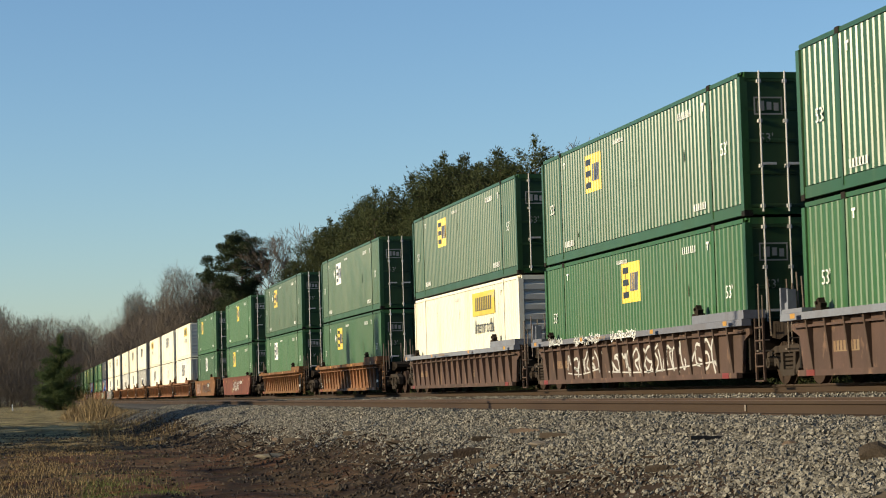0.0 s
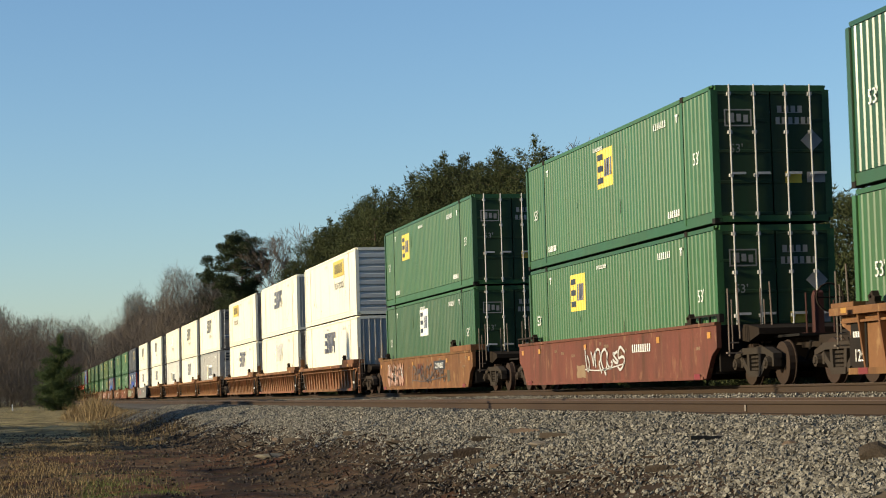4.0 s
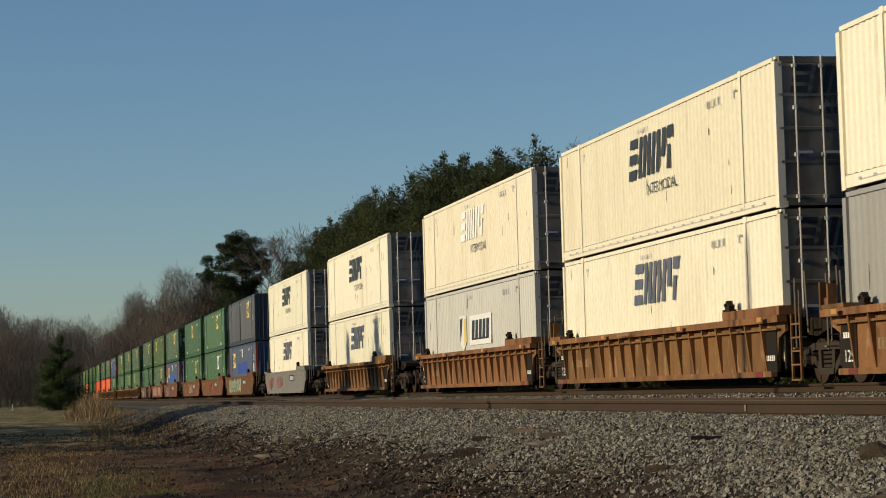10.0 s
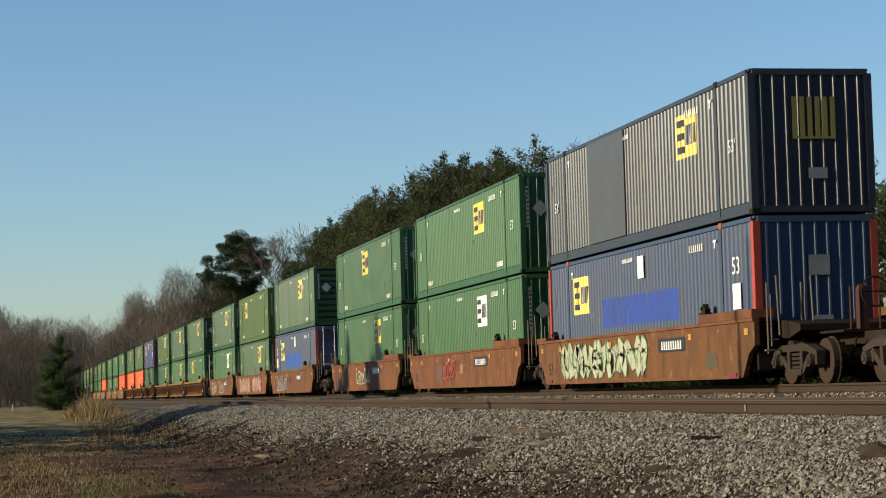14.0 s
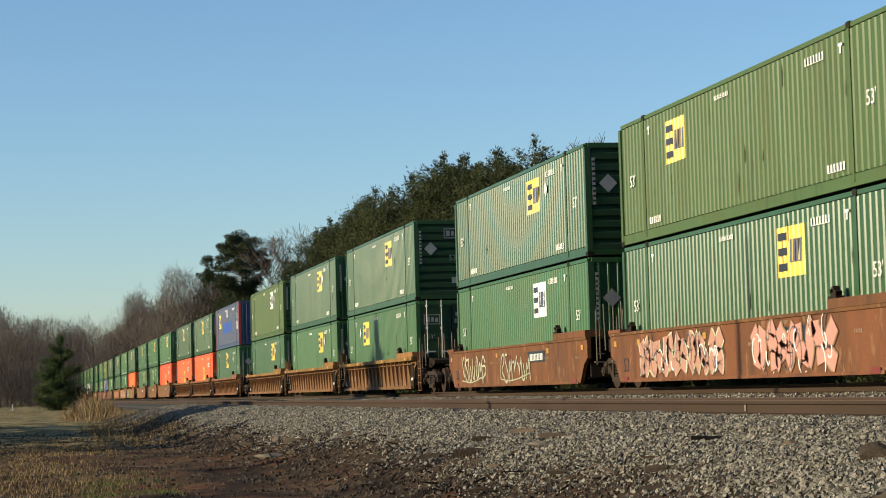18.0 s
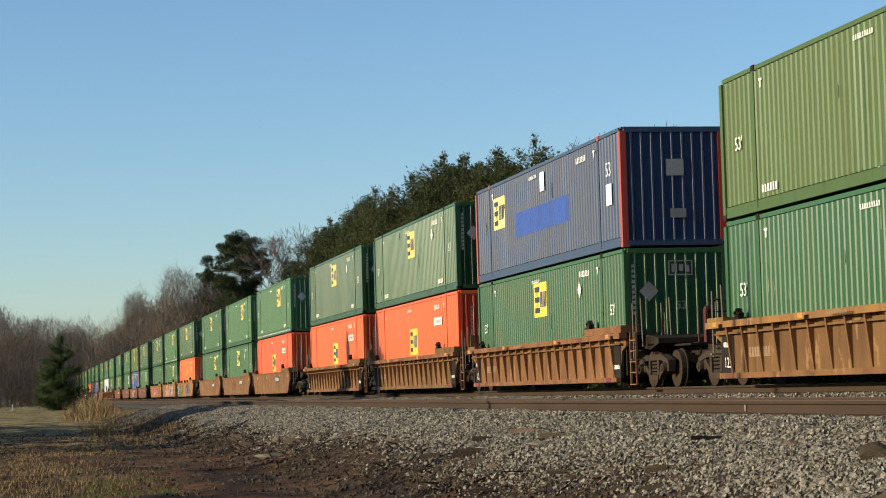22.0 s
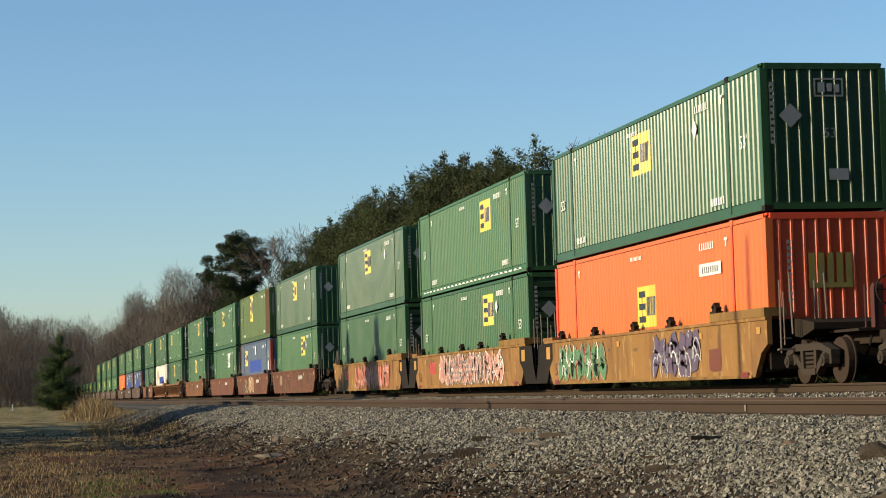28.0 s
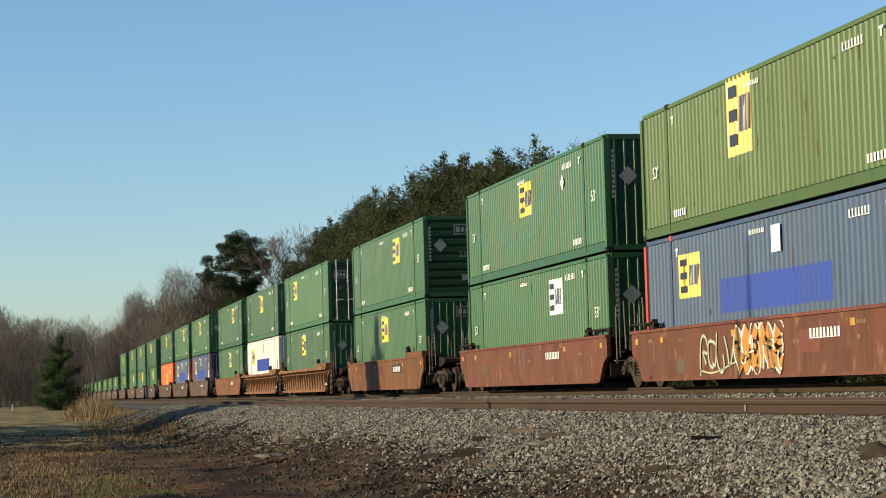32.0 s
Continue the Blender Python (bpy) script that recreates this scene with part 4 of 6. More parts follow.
def shield_logo(c, y, z=1.5):
    s = stuck("logo", flat("shield", "decal_white", [[(-.62, .48), (-.5, .55), (.45, .5), (.45, -.3), (0, -.62), (-.55, -.4)]]), c, SIDE_TURN, (SKIN - .004, y, z))
    stuck("logo_shape", flat("shield_dark", "decal_dark", [[(-.55, .4), (-.1, .45), (-.25, 0), (-.5, -.35)]]), s, Matrix.Identity(4), (0, 0, .003))
    stuck("logo_shape", flat("shield_gold", "decal_yellow", [[(.15, .4), (.4, .4), (.4, -.3), (.05, -.45)]]), s, Matrix.Identity(4), (0, 0, .003))
    p = stuck("logo", flat("white_plate", "decal_white", [rect(-1.6, 1.5, -.47, .47, .12)]), c, SIDE_TURN, (SKIN - .004, y - 2.55, z))
    stuck("logo_shape", flat("plate_blocks", "decal_dark", [comb(5, .40, .12, .62, .06, .2)]), p, Matrix.Identity(4), (-.1, -.31, .003))


def blue_marks(c, y, flip, z=1.45):
    """Logo plate, bright blue block lettering shapes, white panels."""
    square_logo(c, y, 1.95)
    mid = y - 5.0 if not flip else y - 4.3
    part("logo", kept(("blue_band", mid, c["flute"]), "decal_blue", lambda: painted(mid - 3.0, mid + 3.0, z - .40, z + .30, c["flute"])), c, "bright blue block painted over the flutes")
    white = flat("white_square", "decal_white", [rect(-.24, .24, -.26, .26)])
    stuck("panel_sticker", white, c, SIDE_TURN, (SKIN - .004, -.45, 2.35))
    e = 7.05 if flip else -7.0
    stuck("panel_sticker", white, c, SIDE_TURN, (SKIN - .004, e, 1.35))
    stuck("length_mark", lettering("53", .5, "decal_white"), c, SIDE_TURN, (SKIN - .004, e, 1.95))


def spec(text):
    """Builds a container from a short description: shade end logo place."""
    w = text.split()
    shade, end = w[0], w[1]
    deep = {"white": .042, "cream": .042, "silver": .034, "grey": .034, "orange": .012, "blue": .028, "green": .0185}.get(shade, .0235)
    c = container(shade, end, accent="red" if shade == "blue" else None, deep=deep, rail_dashes=(shade in ("white", "cream") or "dash" in w), lite=COUNT[0] > 43)
    for i, k in enumerate(w[2:]):
        kind, _, place = k.partition("@")
        y = float(place) if place else 0.0
        if kind == "y" and COUNT[0] > 43:
            stuck("logo", flat(("plate", .95), "decal_yellow", [rect(-.72, .72, -.475, .475)]), c, SIDE_TURN, (SKIN - .004, y, 2.05))
        elif kind == "y":
            square_logo(c, y)
        elif kind == "w":
            square_logo(c, y, shade="decal_white")
        elif kind == "o":
            square_logo(c, y, z=1.42)
            stuck("number_plate", flat("label", "decal_white", [rect(-.7, .7, -.13, .13)]), c, SIDE_TURN, (SKIN - .004, -4.7, 2.0))
            stuck("number_mark", flat("plate_bars", "decal_dark", [comb(8, .06, .075, .13, .008)]), c, SIDE_TURN, (SKIN - .007, -4.7, 1.93))
        elif kind == "tall":
            square_logo(c, y, tall=1.6)
            stuck("repair_patch", flat("patch", "rust_patch", [rect(-.9, .9, -1.25, 1.25)]), c, SIDE_TURN, (SKIN - .005, -7.05, 1.5), "brown rusted end panel")
        elif kind == "s":
            slant_logo(c, y)
        elif kind == "si":
            slant_logo(c, y, shade="decal_dark")
            stuck("lettering", lettering("INTERMODAL", .36, "decal_dark"), c, SIDE_TURN, (SKIN - .004, y - .75, 1.15), "dark word INTERMODAL")
        elif kind == "f":
            slant_logo(c, y, shade="decal_faint")
            stuck("lettering", lettering("INTERMODAL", .36, "decal_dark"), c, SIDE_TURN, (SKIN - .004, y - .75, 1.15), "dark word INTERMODAL")
        elif kind == "fo":
            slant_logo(c, y, shade="decal_faint")
        elif kind == "b":
            banner_logo(c, y)
        elif kind == "sh":
            shield_logo(c, y)
        elif kind == "bl":
            blue_marks(c, 4.9, y > 0)
        elif kind == "dm":
            stuck("placard", flat("diamond_s", "decal_white", [[(0, -.22), (.17, 0), (0, .22), (-.17, 0)]]), c, SIDE_TURN, (SKIN - .004, y, 2.1), "white diamond placard")
        elif kind == "flatpanel":
            stuck("plain_panel", flat("plain_panel", "panel", [rect(-1.6, 1.6, .26, CH - .12)], .012), c, SIDE_TURN, (SKIN - .004, y, 0), "plain grey repair panel")
        elif kind == "tarp":
            stuck("sticker_panel", flat("tarp", "silver", [rect(-7.9, 6, 0.3, 2.5)]), c, SIDE_TURN, (SKIN - .003, 0, 0))
    return c


# ---------------------------------------------------------------- well cars
def wheel_shape():
    s = Shape()
    prof = [(0.0, .10), (.43, .42), (.46, .42), (.46, .455), (.0, .46)]
    n = 20
    ring = lambda r: [(r * math.cos(2 * math.pi * i / n), r * math.sin(2 * math.pi * i / n)) for i in range(n)]
    s.prism(ring(.42), -.07, .05, axis="x")
    s.prism(ring(.455), .05, .075, axis="x")
    s.prism(ring(.36), -.062, -.04, axis="x", top=ring(.2))
    s.prism(ring(.11), -.12, -.05, axis="x")
    return s


def side_frame_shape():
    s = Shape()
    s.prism([(-1.12, .52), (-1.12, .62), (-.62, .75), (.62, .75), (1.12, .62), (1.12, .52), (.58, .62), (-.58, .62)], -.09, .09, axis="x")
    s.prism([(-.34, .17), (.34, .17), (.36, .29), (-.36, .29)], -.10, .10, axis="x")
    for e in (-1, 1):
        s.prism([(e * .84, .53), (e * .72, .60), (e * .26, .28), (e * .34, .175)], -.075, .075, axis="x")
        s.prism([(e * .25, .28), (e * .37, .28), (e * .40, .63), (e * .27, .63)], -.085, .085, axis="x")
        for y in (.72, 1.06):
            s.prism([(e * (y - .045), .36), (e * (y + .045), .36), (e * (y + .05), .56), (e * (y - .05), .56)], -.08, .08, axis="x")
        s.tube((-.17, e * .89, .43), (.1, e * .89, .43), .115, .14, 10)
        s.tube((-.20, e * .89, .43), (-.17, e * .89, .43), .06, .075, 6)
    for y in (-.14, 0, .14):
        for k in range(4):
            s.tube((-.02, y, .30 + .08 * k), (-.02, y, .35 + .08 * k), .062, .062, 7)
    return s


def truck_under(car, y):
    """A two-axle truck under a car, its middle at y."""
    t = part("truck", kept("bolster", "truck", boxed(-.95, .95, -.2, .2, .45, .78)), car, "grimy two-axle truck", (0, y, 0))
    frame_mesh = kept("side_frame", "frame_steel", side_frame_shape)
    wheel = kept("wheel", "wheel", wheel_shape)
    axle = kept("axle", "truck", lambda: Shape().tube((-.75, 0, 0), (.75, 0, 0), .08, .08, 8))
    for s in (-1, 1):
        o = part("side_frame", frame_mesh, t, "", (s * 1.0, 0, 0))
        for w in (-.89, .89):
            k = part("wheel", wheel, t, "", (s * .7525, w, .425))
            if s > 0:
                k.rotation_euler = (0, 0, math.pi)
    for w in (-.89, .89):
        part("axle", axle, t, "", (0, w, .425))


WELL_HALF, WELL_W, SILL = 8.55, 1.53, 1.30


def rail_cap():
    """A low black hand rail on short supports."""
    s = Shape().box(-.03, .03, -1.0, 1.0, .13, .17)
    for y in (-.95, -.3, .35, .93):
        s.box(-.02, .02, y - .02, y + .02, -.01, .14)
    return s.box(-.05, .05, -1.05, -.88, -.01, .16)


def patchwork(c, seed, x):
    """Overpainted and worn patches, small stencils and amber reflectors on a smooth side."""
    r = random.Random(seed)
    for k in range(r.randint(1, 2)):
        w, h, z = r.uniform(.2, .6), r.uniform(.25, .5), r.uniform(.28, .62)
        y = r.uniform(-6.0, 6.0)
        ring = []
        for a, b in ((-1, -1), (-.3, -1.05), (.4, -.95), (1, -1), (1.03, -.2), (.97, .5), (1, 1), (.35, 1.04), (-.4, .97), (-1, 1), (-.96, .3), (-1.04, -.3)):
            ring.append((w * (a + r.uniform(-.14, .14)), h / 2 * (b + r.uniform(-.16, .16))))
        stuck("paint_patch", flat(("patch", seed, k), ("patch_olive", "patch_violet", "patch_pale", "patch_red")[(k + seed) % 4], [ring], .0005), c, SIDE_TURN, (x + .0015, y, z + h / 2), "overpainted patch on the side plate")
    bars = []
    for k in range(9):
        y, z = r.uniform(-7.6, 7.6), r.uniform(.75, 1.12)
        bars += [[(y + q * .07, z), (y + q * .07 + .04, z), (y + q * .07 + .04, z + .07), (y + q * .07, z + .07)] for q in range(r.randint(2, 6))]
    stuck("stencil", flat(("stencils", seed), "patch_pale", bars, .0005), c, SIDE_TURN, (x - .001, 0, 0), "small pale stencilled marks")["kind"] = "stuff"


def hoop():
    """A hand wheel: a round rim with a crossed pair of spokes."""
    s = Shape()
    for i in range(14):
        q = 2 * math.pi * i / 14
        for k in range(5):
            r = .28 + .02 * math.cos(1.2566 * k)
            s.v.append((r * math.cos(q), .02 * math.sin(1.2566 * k), r * math.sin(q)))
    for i in range(14):
        for k in range(5):
            a, b = i * 5, (i + 1) % 14 * 5
            s.f.append((a + k, a + (k + 1) % 5, b + (k + 1) % 5, b + k))
    return s.tube((-.28, 0, 0), (.28, 0, 0), .014, .014, 4).tube((0, 0, -.28), (0, 0, .28), .014, .014, 4)


def brake_stand():
    """An upright housing with a sloping top, a foot plate and two thin pull rods."""
    s = Shape().prism([(-.10, 0), (.10, 0), (.10, .80), (-.02, .90), (-.10, .85)], -.09, .09, axis="x")
    s.box(-.34, .34, -.18, .16, 0, .06)
    return s.tube((-.28, -.1, 0), (-.28, -.1, .85), .018, .018, 6).tube((.30, -.1, .05), (.30, -.1, .7), .018, .018, 6)


def guide_lug():
    """A cast clamp: a foot, a leaning jaw and a bolt."""
    s = Shape().prism([(-.20, 0), (.20, 0), (.20, .05), (-.20, .05)], -.08, .08, axis="x")
    s.prism([(-.12, .05), (.10, .05), (.13, .13), (.06, .20), (-.03, .23), (-.07, .15), (-.15, .13)], -.06, .06, axis="x")
    return s.tube((-.10, .02, .14), (.08, .02, .14), .03, .03, 6)


def end_guide():
    """A pair of upright plates joined by a cross plate."""
    s = Shape().box(-.10, .06, -.22, -.16, -.12, .46).box(-.10, .06, .14, .20, -.12, .50)
    return s.box(-.03, .03, -.17, .15, -.10, .22)


def air_hose():
    s = Shape()
    pts = [(0, 0, .22), (0, .1, .05), (0, .25, -.12), (0, .42, -.16), (0, .6, -.08)]
    for a, b in zip(pts, pts[1:]):
        s.tube(a, b, .025, .025, 6)
    return s


def post_shape():
    return Shape().prism([(.055, -.03), (.13, -.03), (.13, .03), (.055, .03)], 0, .93, top=[(-.055, -.03), (.13, -.03), (.13, .03), (-.055, .03)])


def well_car(style, shade, joined_near, joined_far, band=None):
    """A well car on its rails: a deep open well between two end platforms."""
    c = new("well_car")
    colour = {"rust": "rusty brown", "tan": "worn tan", "amber": "worn orange-brown", "ochre": "worn orange-brown", "yellow": "worn yellow", "brown": "dark brown", "brick": "red-brown", "ash": "worn grey"}[shade]
    kindly = "with ribbed sides" if style == "r" else "with smooth plate sides"
    tagged(c, f"{colour} double-stack well car {kindly}", "railcar", "well cars of the train")
    if style == "r":
        wall = kept("side_plate", shade, lambda: Shape().prism([(-WELL_HALF + .1, SILL - .04), (-WELL_HALF + .1, SILL - .30), (-WELL_HALF + .45, SILL - .42), (-WELL_HALF + .6, .24), (WELL_HALF - .6, .24), (WELL_HALF - .45, SILL - .42), (WELL_HALF - .1, SILL - .30), (WELL_HALF - .1, SILL - .04)], -.03, .03, axis="x"))
        chord = kept("top_chord", band or shade, boxed(-.14, .05, -WELL_HALF, WELL_HALF, SILL - .13, SILL))
        chord2 = kept("mid_chord", shade, boxed(-.05, .0, -WELL_HALF + .3, WELL_HALF - .3, SILL - .27, SILL - .23))
        foot = kept("bottom_chord", shade, boxed(-.07, .05, -WELL_HALF + .6, WELL_HALF - .6, .15, .26))
    else:
        ring = [(-WELL_HALF, SILL), (-WELL_HALF, .78), (-WELL_HALF + .35, .62), (-WELL_HALF + .75, .16), (WELL_HALF - .75, .16), (WELL_HALF - .35, .62), (WELL_HALF, .78), (WELL_HALF, SILL)]
        wall = kept("smooth_plate", shade, lambda: Shape().prism(ring, -.05, .05, axis="x"))
        chord = kept("smooth_chord", band or shade, boxed(-.085, .06, -WELL_HALF, WELL_HALF, SILL - .06, SILL + .005))
        chord2 = None
        foot = kept("smooth_foot", shade, boxed(-.07, .06, -WELL_HALF + .9, WELL_HALF - .9, .14, .20))
    for s in (-1, 1):
        for nm, me in (("side_plate", wall), ("top_chord", chord), ("mid_chord", chord2), ("bottom_chord", foot)):
            if me:
                o = part(nm, me, c, "", (s * (WELL_W - (.14 if style == "r" and nm == "side_plate" else .06)), 0, 0))
                if s > 0:
                    o.rotation_euler = (0, 0, math.pi)
    if style == "r":
        post = kept("side_post", shade, post_shape)
        for i in range(18):
            part("side_post", post, c, "", (-WELL_W + .03, -7.45 + i * 14.9 / 17, .24))
    part("well_floor", kept("well_floor", "black", boxed(-1.34, 1.34, -WELL_HALF + .6, WELL_HALF - .6, .26, .487)), c)
    for e, joined in ((-1, joined_near), (1, joined_far)):
        body = lambda: Shape().prism([(-.9, SILL - .30), (-.9, SILL - .06), (.2, SILL - .06), (.95, SILL - .16), (.95, SILL - .28), (.3, SILL - .42)], -.95, .95, axis="x")
        o = part("end_platform", kept("end_platform", "truck", body), c, "", (0, e * (WELL_HALF + .0), 0))
        if e < 0:
            o.rotation_euler = (0, 0, math.pi)
        part("bulkhead", kept("bulkhead", "black", boxed(-1.36, 1.36, -.04, .04, .3, SILL - .05)), c, "", (0, e * (WELL_HALF - .3), 0))
        railed = style == "s" and shade in ("brick", "brown")
        step = kept("corner_rail", "black", rail_cap) if railed else kept("corner_cap", band or shade, boxed(-.16, .30, -1.6, 1.6, 0, .17)) if e < 0 else kept("corner_cap_short", band or shade, boxed(-.16, .30, -.5, .5, 0, .08))
        lump = kept("guide_lug", "truck", guide_lug)
        for s in (-1, 1):
            part("corner_cap", step, c, "", (s * (WELL_W - .12), e * (WELL_HALF - ((1.0 if railed else 1.6) if e < 0 else .5)), SILL + .006))
            if s < 0:
                part("guide_lug", lump, c, "", (s * (WELL_W - .05), e * (WELL_HALF - (3.0 if e < 0 and not railed else 1.7)), SILL + (.172 if e < 0 and not railed else .0)))
        if shade == "yellow" and e < 0:
            for y in (-2.5, .25, 3.65):
                part("guide_lug", lump, c, "", (-WELL_W + .05, y, SILL))
        rod = kept("grab_rod", "worn_rod", lambda: Shape().tube((-.10, 0, -.25), (-.10, 0, 1.12), .017, .017, 6).tube((.10, -.1, .1), (.10, 0, 1.25), .017, .017, 6).tube((.02, .12, -.1), (.02, .12, .9), .014, .014, 5).tube((-.10, 0, .02), (.10, 0, .02), .016, .016, 5).box(-.16, .16, -.05, .05, -.20, -.17))
        for x in (-1.25, -.55) if COUNT[0] <= 43 else (-1.25,):
            part("grab_rod", rod, c, "", (x, e * (WELL_HALF + .28), SILL - .45))
        ladder = kept("ladder", shade, lambda: [sh := Shape(), [sh.box(-.02, .02, -.22, .22, .35 + .25 * i, .38 + .25 * i) for i in range(4)],
                                                sh.box(-.02, .02, -.24, -.2, .08, 1.3), sh.box(-.02, .02, .2, .24, .08, 1.3), sh.box(-.03, .03, -.24, .24, .07, .10)][0])
        if joined and e > 0 and style == "r" and COUNT[0] <= 43:
            part("end_guide", kept("end_guide", band or shade, end_guide), c, "upright guide posts over the joint", (-WELL_W + .12, WELL_HALF + .05, SILL))
        if COUNT[0] <= 43 and style == "r" and e < 0:
            part("ladder", ladder, c, "", (-1.38, e * (WELL_HALF + .35), 0))
        if joined:
            part("drawbar", kept("drawbar", "black", boxed(-.18, .18, -1.1, 1.1, .72, .98)), c, "", (0, e * (WELL_HALF + .1), 0))
        else:
            part("air_hose", kept("air_hose", "black", air_hose), c, "black rubber air hose", (-.35, e * (WELL_HALF + 2.2), .62))
            part("coupler", kept("coupler", "truck", boxed(-.14, .14, -1.7, 1.7, .72, .95)), c, "", (0, e * (WELL_HALF + 1.5), 0))
            deck = kept("coupler_deck", "black", boxed(-.55, .55, -.8, .8, SILL - .36, SILL - .31))
            part("coupler_deck", deck, c, "", (0, e * (WELL_HALF + 1.3), 0))
    if joined_far:
        truck_under(c, 19.209 / 2)
    else:
        truck_under(c, WELL_HALF + .95)
    if not joined_near:
        truck_under(c, -WELL_HALF - .95)
        wheel = kept("brake_wheel", "truck", hoop)
        part("brake_wheel", wheel, c, "", (.30, -WELL_HALF - 1.62, SILL + .40))
        part("brake_stand", kept("brake_stand", "brake_red", brake_stand), c, "dark red brake stand", (.12, -WELL_HALF - 1.42, SILL - .35))
    X = -WELL_W - (.13 if style == "r" else -.003)
    red = flat("red_reflector", "dull_red", [rect(-.2, .2, -.055, .055)])
    for y in (-7.3, 7.3):
        stuck("reflector", red, c, SIDE_TURN, (-WELL_W - .018, y, .205), "red reflector")
    if style == "r" and shade in ("tan", "ochre", "rust"):
        near = stuck("data_panel", flat("data_panel", "black", [rect(-.34, .34, -.42, .42)], .01), c, SIDE_TURN, (-WELL_W + .10, -7.68, .66), "black data panel with small marks")
        stuck("figure_mark", flat("data_bars", "decal_white", [comb(5, .06, .04, .1, .01)]), near, Matrix.Identity(4), (0, -.2, .013))
        panel = stuck("data_panel", flat("data_panel", "black", [rect(-.34, .34, -.42, .42)], .01), c, SIDE_TURN, (-WELL_W + .10, 7.68, .66), "black data panel with white figures")
        stuck("figure", lettering("125", .30, "decal_white"), panel, Matrix.Identity(4), (0, -.2, .013))
        stuck("figure_mark", flat("data_bars", "decal_white", [comb(5, .06, .04, .1, .01)]), panel, Matrix.Identity(4), (0, .12, .013))
    if style == "s" and shade in ("amber", "yellow"):
        stuck("figure", lettering("53", .46, "decal_dark"), c, SIDE_TURN, (X, 7.25, .52), "dark stencilled 53")
    if shade == "yellow":
        dark = [(-.75, SILL - .07), (-.75, .80), (-.45, .62), (-.08, .18), (1.15, .18), (.85, .7), (.70, SILL - .07)]
        for e in [k for k, on in ((-1, joined_near), (1, joined_far)) if on]:
            ring = [(-e * (HALF + .42 + a), b) for a, b in dark]
            stuck("end_panel", flat(("dark_end", e), "black", [ring], .001), c, SIDE_TURN, (X, 0, 0), "dark painted end section")
            stuck("reflector", flat("orange_square", "decal_amber", [rect(-.2, .2, -.16, .16)]), c, SIDE_TURN, (X - .003, e * (HALF + .10), .98), "orange reflector square")
        stuck("figure", flat("red_bars", "crimson", [comb(3, .26, .10, .4, .06)]), c, SIDE_TURN, (X, 4.9, .62), "red painted block shapes")
    if style == "s":
        if shade in ("amber", "tan") and COUNT[0] % 2:
            stuck("figure", flat("faded_red_bars", "patch_red", [comb(3, .22, .10, .36, .05)]), c, SIDE_TURN, (X - .003, .2, .66), "faded red painted block shapes")
        if shade in ("amber", "tan", "ash"):
            stuck("number_plate", flat("car_plate", "decal_dark", [rect(-.95, .95, -.05, .25)], .001), c, SIDE_TURN, (X - .002, -3.3, .82), "dark number panel")
        if shade != "yellow":
            stuck("number_plate", flat("car_number", "decal_white", [comb(9, .08, .085, .18, .01)]), c, SIDE_TURN, (X - .005, -3.3, .82), "white stencilled marks")
        if COUNT[0] <= 43:
            patchwork(c, COUNT[0], X)
            for y in (-8.1, -4.6, 1.5, 6.2, 8.1):
                stuck("reflector", flat("reflector", "decal_amber", [rect(-.11, .11, -.065, .065)]), c, SIDE_TURN, (X - .006, y, 1.05), "amber reflector")
    elif COUNT[0] <= 43:
        stuck("stencil", flat("chord_marks", "patch_pale", [comb(8, .07, .05, .055, .006)], .001), c, SIDE_TURN, (-WELL_W - .206, 1.2, SILL - .10), "pale stencilled marks on the chord")
        for y in (-7.9, -3.0, 2.9, 7.6):
            stuck("reflector", flat("reflector_small", "decal_amber", [rect(-.12, .12, -.045, .045)], .001), c, SIDE_TURN, (-WELL_W - .206, y, SILL - .065), "amber reflector")
        stuck("number_plate", flat("panel_number", "patch_pale", [comb(8, .10, .05, .19)], .001), c, SIDE_TURN, (-WELL_W + .107, 5.9, .56), "pale stencilled marks between the ribs")
        stuck("figure", lettering("53", .30, "patch_pale"), c, SIDE_TURN, (-WELL_W + .107, -2.28, .56), "pale stencilled 53")
    return c


